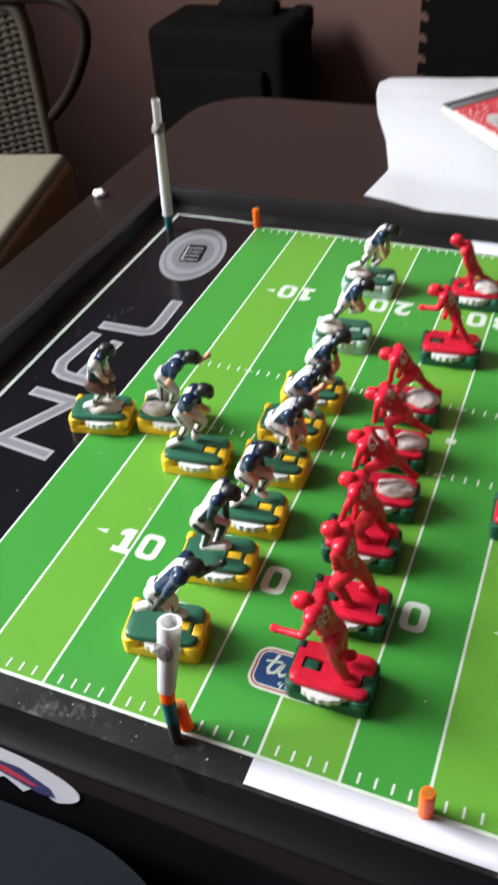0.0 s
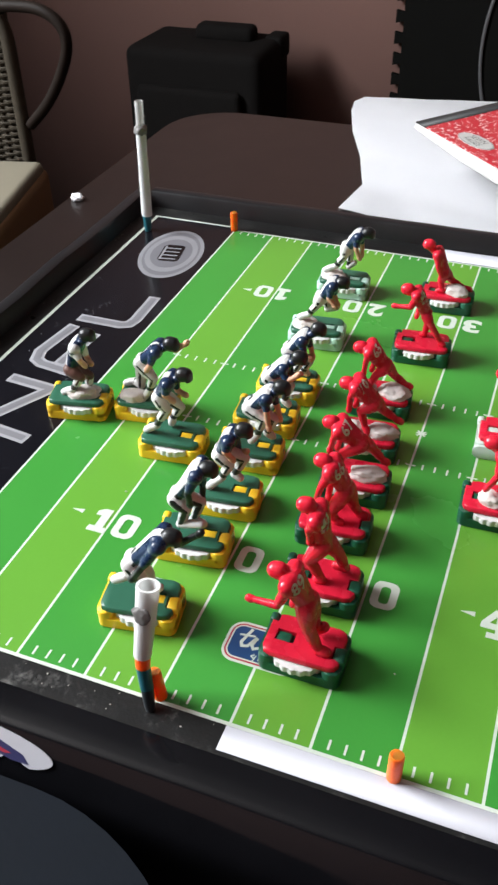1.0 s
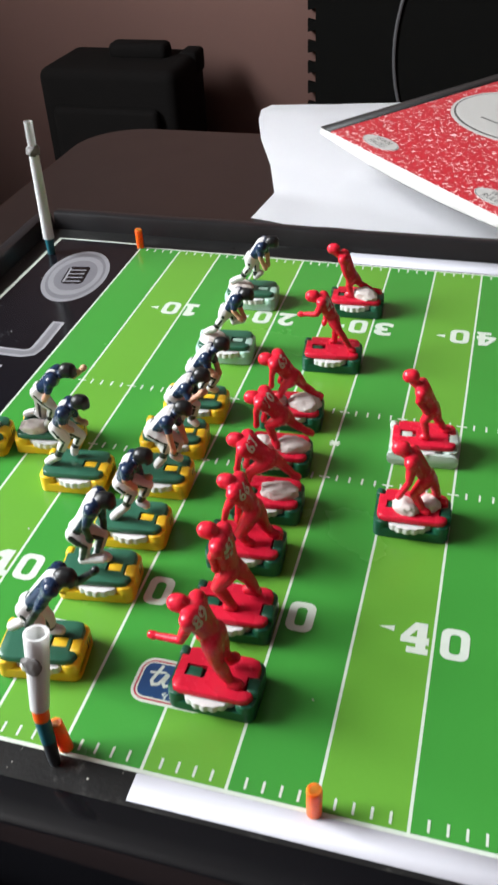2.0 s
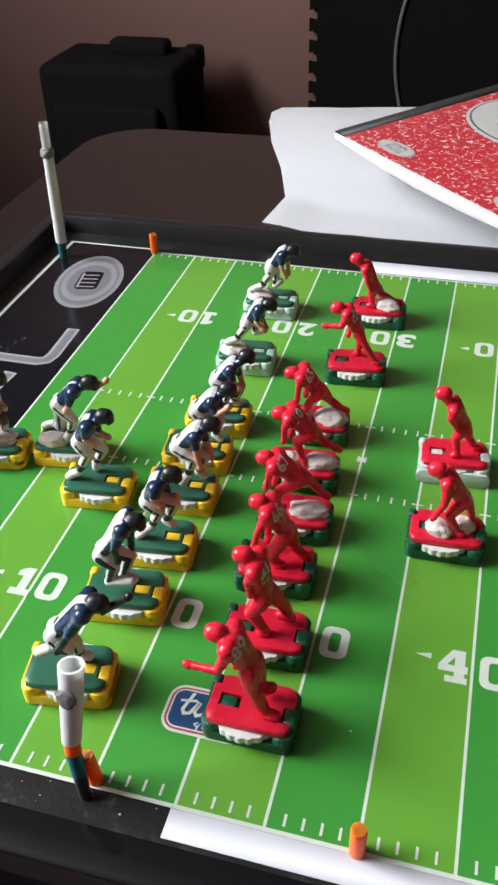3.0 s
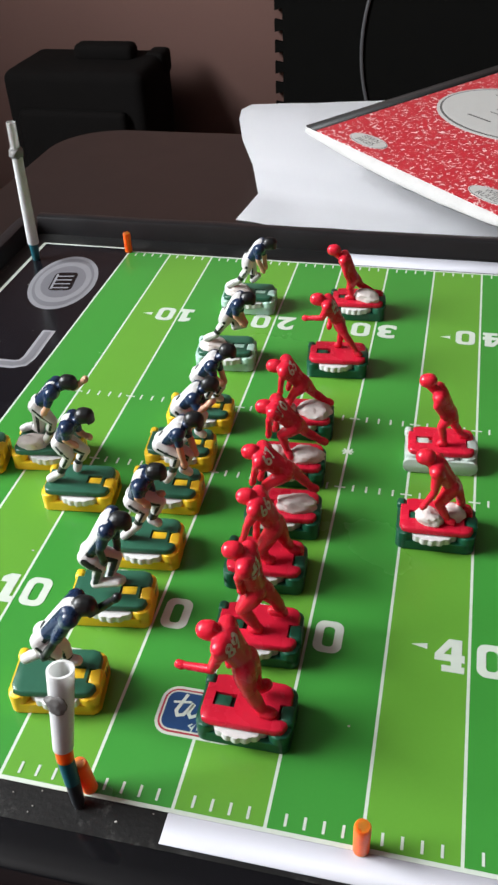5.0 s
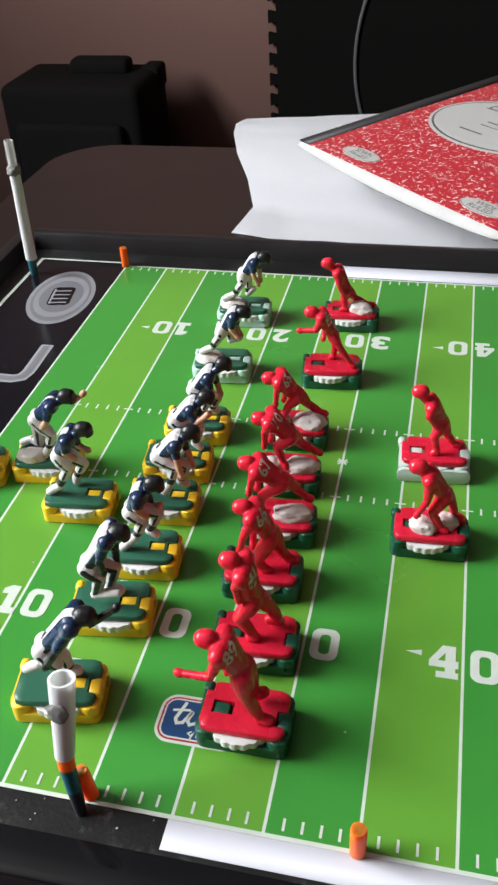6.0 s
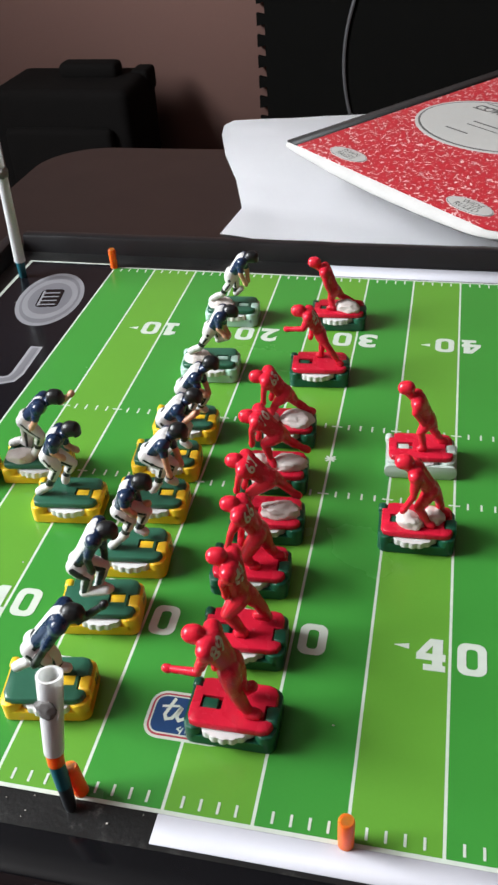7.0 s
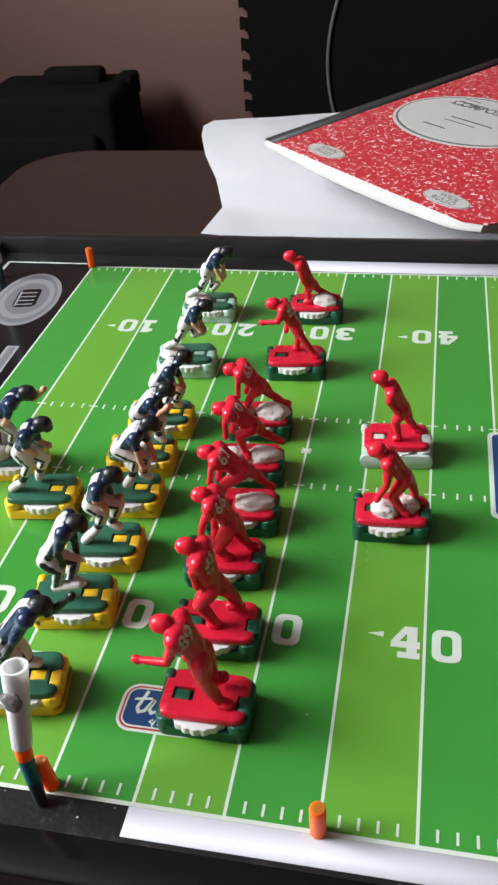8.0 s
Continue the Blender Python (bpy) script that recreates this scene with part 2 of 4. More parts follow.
T = 4.0
setting("floor", box(bmesh.new(), RX0 - T, RX1 + T, RY0 - T, RY1 + T, RZ0 - T, RZ0), M_FLOOR, "dark brown floor in shade", "floor")
setting("ceiling", box(bmesh.new(), RX0 - T, RX1 + T, RY0 - T, RY1 + T, RZ1, RZ1 + T), M_CEIL, "unseen ceiling, darkened so that the glossy rim reflects black", "ceiling")
setting("wall_north", box(bmesh.new(), RX0, RX1, RY1, RY1 + T, RZ0, RZ1), M_WALL, "dusky pink plastered wall in dim light", "wall")
setting("wall_south", box(bmesh.new(), RX0, RX1, RY0 - T, RY0, RZ0, RZ1), M_WALL, "dusky pink plastered wall behind the table", "wall")
setting("wall_east", box(bmesh.new(), RX1, RX1 + T, RY0 - T, RY1 + T, RZ0, RZ1), M_WALL, "dusky pink plastered side wall", "wall")
bm = bmesh.new()
box(bm, RX0 - T, RX0, RY0 - T, WY0, RZ0, RZ1)
box(bm, RX0 - T, RX0, WY1, RY1 + T, RZ0, RZ1)
box(bm, RX0 - T, RX0, WY0, WY1, RZ0, WZ0)
box(bm, RX0 - T, RX0, WY0, WY1, WZ1, RZ1)
setting("wall_west", bm, M_WALL, "dusky pink plastered wall with a window opening", "wall")
win = empty("window_1", "white framed window that lets daylight in", "window", kind="structure")
for y0, y1, z0, z1 in ((WY0, WY0 + 1.5, WZ0, WZ1), (WY1 - 1.5, WY1, WZ0, WZ1), (WY0 + 1.5, WY1 - 1.5, WZ0, WZ0 + 1.5), (WY0 + 1.5, WY1 - 1.5, WZ1 - 1.5, WZ1)):
    part("window_frame", box(bmesh.new(), RX0 - 2.5, RX0 + 0.3, y0, y1, z0, z1, 0.2), M_FRAME, win)

# ---- the table ----
TZ = -2.0
M_TABLE = mat("dark_brown_lacquer", (0.012, 0.008, 0.0072), 0.34, vary=0.25, scale=12, bump=0.05, bscale=200, spec=0.4)
tab = empty("table", "dark brown lacquered table with rounded corners", "table")
part("tabletop", slab(bmesh.new(), rounded(-7.7, 46, -0.8, 27.25, 2.4, 12), TZ - 1.2, TZ, 0.18, 3), M_TABLE, tab)
for x in (-4, 42):
    for y in (1.5, 23):
        part("leg", box(bmesh.new(), x - 1.2, x + 1.2, y - 1.2, y + 1.2, RZ0, TZ - 1.2, 0.2), M_TABLE, tab)

# ---- the toy field ----
W = 12.855
XE = 13.0
board = empty("game_board", "electric football game board, printed green field in a black frame", "game board")
bm = bmesh.new()
half = 0.018
for k in range(0, 13):
    rect(bm, k - half, k + half, 0, W, 0, 2)
    if k < 12:
        rect(bm, k + half, k + 1 - half, 0, W, 0, k % 2)
rect(bm, -2.16, -half, -0.06, W + 0.14, 0, 3)
rect(bm, -2.24, -2.16, -0.06, W + 0.2, 0, 2)
rect(bm, -2.16, -half, W + 0.14, W + 0.2, 0, 2)
rect(bm, -half, XE - 1 + half, -0.05, 0, 0, 2)
rect(bm, -half, XE - 1 + half, W, W + 0.05, 0, 2)
part("playing_surface", bm, [M_DARKGREEN, M_LIGHTGREEN, M_LINE, M_ENDZONE], board)
E1 = 0.005
def stamp(name, bm, m, parent, spots):
    """Copies of one small mark that share its mesh."""
    first = part(name, bm, m, parent)
    for i, (x, y) in enumerate(spots):
        o = first if i == 0 else new(name, first.data)
        o.parent = parent
        o.location = (x * U, y * U, 0)


stamp("sideline_tick", rect(bmesh.new(), -0.015, 0.015, 0.05, 0.19, E1), M_LINE, board, [(k / 5, y) for y in (0, W - 0.22) for k in range(0, 60) if k % 5])
stamp("hash_mark", rect(bmesh.new(), -0.015, 0.015, -0.07, 0.07, E1), M_LINE, board, [(k / 5, y) for y in (5.454, 7.227) for k in range(5, 60) if k % 5])
stamp("hash_bar", rect(bmesh.new(), -0.085, 0.085, -0.014, 0.014, E1), M_LINE, board, [(k, y) for y in (5.454, 7.227) for k in range(1, 12)])
bm = bmesh.new()
bar(bm, (5.93, 6.265), (6.07, 6.395), 0.035, E1)
bar(bm, (5.93, 6.395), (6.07, 6.265), 0.035, E1 + 0.001)
bar(bm, (5.91, 6.33), (6.09, 6.33), 0.03, E1 + 0.002)
part("star_mark", bm, M_LINE, board)


def digit(ch):
    """Slab-serif figures 0.4 wide and 0.54 high round the origin."""
    bm = bmesh.new()
    if ch == "0":
        slab(bm, rounded(-0.2, 0.2, -0.27, 0.27, 0.13, 5), 0, 0.001, holes=[rounded(-0.078, 0.078, -0.168, 0.168, 0.06, 4)])
    elif ch == "1":
        slab(bm, [(-0.17, -0.27), (0.17, -0.27), (0.17, -0.15), (0.085, -0.15), (0.085, 0.27), (-0.06, 0.27), (-0.17, 0.2), (-0.17, 0.1), (-0.065, 0.1), (-0.065, -0.15), (-0.17, -0.15)], 0, 0.001)
    elif ch == "4":
        slab(bm, [(-0.1, -0.27), (0.2, -0.27), (0.2, -0.17), (0.16, -0.17), (0.16, -0.1), (0.2, -0.1), (0.2, 0.02), (0.16, 0.02), (0.16, 0.27), (-0.02, 0.27), (-0.2, 0.0), (-0.2, -0.1), (0.02, -0.1), (0.02, -0.17), (-0.1, -0.17)], 0, 0.001,
             holes=[[(-0.08, 0.01), (0.02, 0.01), (0.02, 0.15)]])
    else:
        bm.free()
        bm = letters(ch, 0.74, 0.03)
        xs, ys = [v.co.x for v in bm.verts], [v.co.y for v in bm.verts]
        for v in bm.verts:
            v.co.x = (v.co.x - min(xs)) / (max(xs) - min(xs)) * 0.4 - 0.2
            v.co.y = (v.co.y - min(ys)) / (max(ys) - min(ys)) * 0.54 - 0.27
    return bm


for n in (10, 20, 30, 40):
    x = n / 5
    for y, turn in ((2.58, 0), (10.17, 180)):
        for ch, dx in ((str(n)[0], -0.235 if n > 10 else -0.14), ("0", 0.268)):
            g = digit(ch)
            bmesh.ops.scale(g, vec=(0.9, 0.93, 1), verts=g.verts)
            part("yard_number", g, M_LINE, board, place=pose(x + (dx if not turn else -dx - 0.0), y, E1, 0, 0, turn), smooth=False)
        bm = bmesh.new()
        flat(bm, ((x - 0.71, y + 0.09), (x - 0.51, y + 0.045), (x - 0.51, y + 0.135)) if not turn else ((x - 0.74, y - 0.03), (x - 0.55, y - 0.08), (x - 0.55, y + 0.03)), E1)
        part("arrow_mark", bm, M_LINE, board)

def ribbon(bm, pts, w, z):
    """A flat band of one width along a line with mitred corners."""
    ps = [Vector(p) for p in pts]
    pairs = []
    for i, p in enumerate(ps):
        d0 = (p - ps[i - 1]).normalized() if i else (ps[1] - p).normalized()
        d1 = (ps[i + 1] - p).normalized() if i < len(ps) - 1 else d0
        n0, n1 = Vector((-d0.y, d0.x)), Vector((-d1.y, d1.x))
        m = (n0 + n1).normalized()
        m *= w / 2 / max(m.dot(n0), 0.5)
        pairs.append([bm.verts.new((*(p + k * m), z)) for k in (-1, 1)])
    for (a, b), (c, d) in zip(pairs, pairs[1:]):
        bm.faces.new((a, c, d, b))
    return bm


# maker's badge on the field: blue panel, white and red border, white strokes shaped as script letters
badge = bmesh.new()
slab(badge, rounded(4.47, 5.53, 0.84, 1.5, 0.2), 0, E1)
b1 = part("badge", badge, M_LINE, board, "blue badge with a white and red border")
for inset, m, z in ((0.035, M_REDPRINT, 0.002), (0.06, M_LINE, 0.004), (0.08, M_BLUE, 0.006)):
    part("badge_panel", slab(bmesh.new(), rounded(4.47 + inset, 5.53 - inset, 0.84 + inset, 1.5 - inset, 0.2 - inset), E1, E1 + z), m, b1)
bm = bmesh.new()
for line, w in ((((4.77, 1.4), (4.69, 1.16), (4.72, 1.1), (4.79, 1.12), (4.87, 1.29)), 0.042), (((4.63, 1.27), (4.84, 1.3)), 0.032),
                (((4.88, 1.28), (4.84, 1.15), (4.88, 1.1), (4.95, 1.14), (5.0, 1.29)), 0.042), (((5.0, 1.28), (4.96, 1.13), (5.02, 1.11)), 0.04),
                (((4.93, 1.02), (4.89, 0.99), (4.93, 0.96), (4.96, 1.01), (4.93, 0.92)), 0.018), (((4.99, 0.97), (5.08, 0.975)), 0.05)):
    ribbon(bm, line, w, 0.013 + w * 0.01)
part("badge_stroke", bm, M_LINE, b1)
# badge at midfield
mid = part("midfield_badge", slab(bmesh.new(), rounded(8.88, 11.12, 5.02, 7.16, 0.14), 0, E1), M_LINE, board, "blue shield-like badge with a white border")
part("badge_panel", slab(bmesh.new(), rounded(8.95, 11.05, 5.09, 7.09, 0.1), E1, E1 + 0.003), M_BLUE, mid)
part("badge_stroke", slab(bmesh.new(), rounded(9.06, 10.94, 5.6, 6.9, 0.05), E1, E1 + 0.005), M_LINE, mid)

# grey strokes printed in the end zone, shaped as the letters N, F and L
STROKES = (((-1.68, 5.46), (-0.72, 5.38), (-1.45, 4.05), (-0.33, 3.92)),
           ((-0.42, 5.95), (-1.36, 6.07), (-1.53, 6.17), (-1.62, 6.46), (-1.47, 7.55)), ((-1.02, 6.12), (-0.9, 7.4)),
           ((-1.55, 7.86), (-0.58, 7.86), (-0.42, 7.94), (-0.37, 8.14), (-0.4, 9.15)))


def shortened(pts, by):
    ps = [Vector(p) for p in pts]
    ps[0] = ps[0] + (ps[1] - ps[0]).normalized() * by
    ps[-1] = ps[-1] + (ps[-2] - ps[-1]).normalized() * by
    return ps


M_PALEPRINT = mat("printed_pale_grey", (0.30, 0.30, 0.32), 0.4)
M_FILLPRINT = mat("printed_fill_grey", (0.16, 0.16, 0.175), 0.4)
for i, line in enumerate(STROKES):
    st = part("printed_stroke", ribbon(bmesh.new(), line, 0.27, E1 + 0.001 * i), M_PALEPRINT, board, "grey printed letter stroke")
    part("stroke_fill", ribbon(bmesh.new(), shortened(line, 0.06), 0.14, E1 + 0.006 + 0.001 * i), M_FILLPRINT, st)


def oval(rx, ry, n=48):
    return [(rx * math.cos(2 * math.pi * k / n), ry * math.sin(2 * math.pi * k / n)) for k in range(n)]


em = part("oval_emblem", slab(bmesh.new(), oval(0.74, 1.24), 0, E1), M_GREYPRINT, board, "grey oval emblem printed on black", place=pose(-0.96, 11.2, 0, 0, 0, 9))
part("oval_ring", slab(bmesh.new(), oval(0.65, 1.12), E1, E1 + 0.002), M_DARKPRINT, em)
part("oval_ring", slab(bmesh.new(), oval(0.6, 0.95), E1, E1 + 0.004), M_GREYPRINT, em)
part("oval_ring", slab(bmesh.new(), oval(0.48, 0.74), E1, E1 + 0.006), M_DARKPRINT, em)
bm = bmesh.new()
slab(bm, rounded(-0.26, 0.26, -0.42, 0.42, 0.12), E1, E1 + 0.008)
part("emblem_shield", bm, M_ENDZONE, em)
bm = bmesh.new()
for i in range(4):
    bar(bm, (-0.2, -0.3 + 0.18 * i), (0.18, -0.3 + 0.18 * i), 0.05, E1 + 0.0095)
bar(bm, (-0.2, -0.35), (-0.2, 0.35), 0.05, E1 + 0.01)
part("emblem_stroke", bm, M_GREYPRINT, em)

# frame: scuffed ledge all round, raised lip at the back and the west, rolled edge in front
bm = bmesh.new()
rect(bm, -2.7, -2.24, -0.45, W + 0.72, -0.004)
rect(bm, -2.24, XE, W + 0.2, W + 0.72, -0.004)
rect(bm, -2.24, XE, -0.45, -0.06, -0.004)
rect(bm, -2.24, XE, W + 0.06, W + 0.2, -0.006)
part("ledge", bm, M_LEDGE, board)


def swept(bm, profile, a, b, wobble=0.0, n=24):
    """A profile of (out, up) carried from a to b; out lies to the left of the way."""
    a, b = Vector(a), Vector(b)
    d = (b - a).normalized()
    o = Vector((-d.y, d.x, 0))
    loops = []
    for i in range(n + 1):
        p = a.lerp(b, i / n)
        j = noise.noise(p * 0.7) * wobble
        loops.append([bm.verts.new(p + o * (u + j) + Vector((0, 0, v + noise.noise(p * 0.9 + Vector((5, 0, 0))) * wobble * (v > 0.2)))) for u, v in profile])
    for lo, hi in zip(loops, loops[1:]):
        for k in range(len(profile) - 1):
            bm.faces.new((lo[k], lo[k + 1], hi[k + 1], hi[k]))
    return bm


LIP = [(0, -0.01), (0.015, 0.05), (0.07, 0.34), (0.1, 0.39), (0.16, 0.41), (0.34, 0.405), (0.4, 0.375), (0.43, 0.29), (0.47, -1.96), (0.0, -1.96)]
part("back_rim", swept(bmesh.new(), LIP, (-2.62, W + 0.68, 0), (XE, W + 0.7, 0), 0.03), M_RIMDULL, board)
part("side_rim", swept(bmesh.new(), LIP, (-2.64, -0.7, 0), (-2.64, W + 0.8, 0), 0.04), M_RIMDULL, board)
FRONT = [(0, -0.012), (-0.3, 0.0), (-0.48, 0.0), (-0.56, -0.015), (-0.6, -0.04), (-0.9, -0.5), (-0.96, -0.65), (-1.0, -0.9), (-1.02, -1.96), (0.0, -1.96)]
part("front_rim", swept(bmesh.new(), FRONT, (-2.9, -0.36, 0), (XE, -0.36, 0), 0.012), M_RIM, board)
tape = part("white_tape", slab(bmesh.new(), ((4.97, -0.39), (XE, -0.38), (XE, -0.055), (4.97, -0.055)), -0.003, 0.006), M_TAPE, board, "strip of bright white paper tape")
part("white_tape", slab(bmesh.new(), ((4.95, W + 0.08), (XE, W + 0.08), (XE, W + 0.66), (5.0, W + 0.6)), -0.003, 0.006), M_TAPE, board, "strip of bright white paper tape")


# ---- player bases ----
def scallop(r, n=22, depth=0.022):
    return [((r + depth * abs(math.sin(n * a / 2)) - depth) * math.cos(a), (r + depth * abs(math.sin(n * a / 2)) - depth) * math.sin(a)) for a in (2 * math.pi * k / 132 for k in range(132))]


def player_base(body, plate, label, group, front):
    """A vibrating toy base 1.08 long: tray with end blocks and clips, dial wheel and top plate. front: the end (+1 or -1) with the window."""
    b = empty("player_base", label, "toy base", group)
    bm = bmesh.new()
    slab(bm, rounded(-0.54, 0.54, -0.35, 0.35, 0.11), 0.012, 0.17, 0.02)
    slab(bm, rounded(-0.54, -0.29, -0.35, 0.35, 0.11), 0.1, 0.285, 0.03)
    slab(bm, rounded(0.29, 0.54, -0.35, 0.35, 0.11), 0.1, 0.285, 0.03)
    box(bm, -0.37, 0.37, 0.12, 0.34, 0.12, 0.27, 0.02)
    box(bm, -0.37, 0.37, -0.2, 0.16, 0.12, 0.285, 0.02)
    w0, w1 = (0.12, 0.34) if front > 0 else (-0.38, -0.13)
    box(bm, w0 + 0.015, w1 + 0.05 * front, -0.09, 0.06, 0.2, 0.345, 0.015)
    part("tray", bm, body, b)
    bm = bmesh.new()
    for y in (0.1, 0.17):
        box(bm, 0.536 * front - 0.006, 0.536 * front + 0.006, y - 0.012, y + 0.012, 0.12, 0.24)
    part("slit", bm, M_DARKTIP, b, "pair of dark slits in the end wall")
    part("clip", box(bmesh.new(), -0.555, -0.43, 0.19, 0.355, 0.2, 0.345, 0.05, 4), body, b)
    bm = bmesh.new()
    slab(bm, [(0.4, -0.16), (0.5, -0.19), (0.555, -0.17), (0.555, 0.02), (0.5, 0.05), (0.4, 0.02)], 0.2, 0.38, 0.035, 3)
    part("clip", bm, body, b)
    wheel = part("dial", slab(bmesh.new(), scallop(0.425), 0.172, 0.268, 0.012), M_DIAL, b, "white scalloped dial wheel")
    wheel.location.x = 0.05 * front * U
    bm = bmesh.new()
    w0, w1 = (0.12, 0.34) if front > 0 else (-0.38, -0.13)
    slab(bm, [(-0.37, -0.32), (0.38, -0.32), (0.46, -0.29), (0.5, -0.22), (0.5, -0.17), (0.39, -0.17), (0.39, 0.04), (0.5, 0.04), (0.5, 0.22), (0.46, 0.3), (0.38, 0.33), (-0.34, 0.33), (-0.42, 0.31), (-0.42, 0.19), (-0.5, 0.19), (-0.5, -0.2), (-0.46, -0.29)],
         0.29, 0.365, holes=[[(w0, -0.1), (w1, -0.1), (w1, 0.07), (w0, 0.07)]], fillet=0.04)
    part("plate", bm, plate, b)
    return b


def lump(seed, sx, sy, sz):
    bm = bmesh.new()
    bmesh.ops.create_icosphere(bm, subdivisions=4, radius=1.0)
    for v in bm.verts:
        k = 1 + 0.22 * noise.noise(v.co * 1.6 + Vector((seed, 0, 0))) + 0.14 * abs(noise.noise(v.co * 3.5 + Vector((seed, 3, 0)))) + 0.06 * noise.noise(v.co * 9 + Vector((seed, 7, 0)))
        v.co = Vector((v.co.x * sx * k, v.co.y * sy * k, v.co.z * sz * k))
    return bm


# ---- figures: capsules fused into one moulded body, painted by body region ----
def capsule(bm, a, b, ra, rb):
    a, b = Vector(a), Vector(b)
    d = b - a
    if d.length < 1e-4:
        d = Vector((0, 0, 0.001))
    q = Vector((0, 0, 1)).rotation_difference(d)
    rings = []
    for k in range(5):
        t = radians(-90 + 90 * k / 4)
        rings.append((a + d.normalized() * ra * math.sin(t), max(ra * math.cos(t), 0.002)))
    for k in range(5):
        t = radians(90 * k / 4)
        rings.append((b + d.normalized() * rb * math.sin(t), max(rb * math.cos(t), 0.002)))
    n = 14
    loops = [[bm.verts.new(c + q @ Vector((r * math.cos(2 * math.pi * k / n), r * math.sin(2 * math.pi * k / n), 0))) for k in range(n)] for c, r in rings]
    for lo, hi in zip(loops, loops[1:]):
        for k in range(n):
            bm.faces.new((lo[k], lo[(k + 1) % n], hi[(k + 1) % n], hi[k]))
    bm.faces.new(loops[0][::-1])
    bm.faces.new(loops[-1])


def bones(j, limb=1.0, girth=1.0, skull=0.115, guard=True):
    """Segments (a, b, radius, radius, region) from joints; x ahead, y to the figure's left, z up from the plate."""
    hip, waist, chest, head = (Vector(j[k]) for k in ("hip", "waist", "chest", "head"))
    spine = (chest - hip).normalized()
    ahead = Vector((spine.z, 0, -spine.x))
    look_to = (Vector((1, 0, -0.25)) + spine * 0.3).normalized()
    brow = Vector((-look_to.z, 0, look_to.x))
    out = [(head - look_to * 0.025, head + look_to * 0.02, skull, skull * 0.96, "helmet"), (head + look_to * 0.055 - brow * 0.04, head + look_to * 0.06 - brow * 0.05, 0.066 if guard else 0.058, 0.06 if guard else 0.05, "face"),
           (chest, head - brow * 0.04, 0.075, 0.07, "jersey"), (waist, waist + ahead * 0.01, 0.112 * girth, 0.112 * girth, "belt")]
    for up in (-0.04, -0.08) if guard else ():
        arc = [head + look_to * (0.035 + 0.088 * math.cos(a)) + brow * up + Vector((0, 0.1 * math.sin(a), 0)) for a in (-1.2, -0.6, 0, 0.6, 1.2)]
        out += [(p, q, 0.017, 0.017, "mask") for p, q in zip(arc, arc[1:])]
    for s, g in (("l", 1), ("r", -1)):
        wide = Vector((0, g, 0))
        sh = chest + wide * 0.15 * girth + spine * 0.01
        hp = hip + wide * 0.068
        pad = chest + wide * 0.1 * girth + spine * 0.03
        out += [(hip + wide * 0.045, waist + wide * 0.04, 0.105 * girth, 0.1 * girth, "pants"), (waist + wide * 0.045, chest + wide * 0.065, 0.1 * girth, 0.125 * girth, "jersey"),
                (pad, sh, 0.105 * girth, 0.095 * girth, "jersey"), (sh + spine * 0.02, sh - spine * 0.03, 0.1 * girth, 0.088 * girth, "sleeve")]
        el, ha = Vector(j["elbow_" + s]), Vector(j["hand_" + s])
        cuff = sh.lerp(el, 0.72)
        out += [(sh, cuff, 0.08, 0.066, "sleeve"), (cuff, el, 0.056, 0.05, "arm"), (el, ha, 0.053, 0.042, "arm"), (ha, ha + (ha - el).normalized() * 0.03, 0.052, 0.046, "glove")]
        out.append((ha - (ha - el).normalized() * 0.01, ha + (ha - el).normalized() * 0.02 + Vector((0, 0, 0.012)), 0.056, 0.05, "glove"))
        kn, an, to = (Vector(j[k + s]) for k in ("knee_", "ankle_", "toe_"))
        mid = kn.lerp(an, 0.5)
        out += [(hp, hp.lerp(kn, 0.45), 0.106 * limb, 0.1 * limb, "pants"), (hp.lerp(kn, 0.45), kn, 0.1 * limb, 0.07 * limb, "pants"), (kn, mid, 0.067 * limb, 0.066 * limb, "calf"), (mid, an, 0.064 * limb, 0.046 * limb, "sock"),
                (an + Vector((0, 0, -0.012)), to, 0.058 * limb, 0.05 * limb, "shoe"), (an.lerp(to, 0.5), to, 0.06 * limb, 0.056 * limb, "shoe")]
    return out


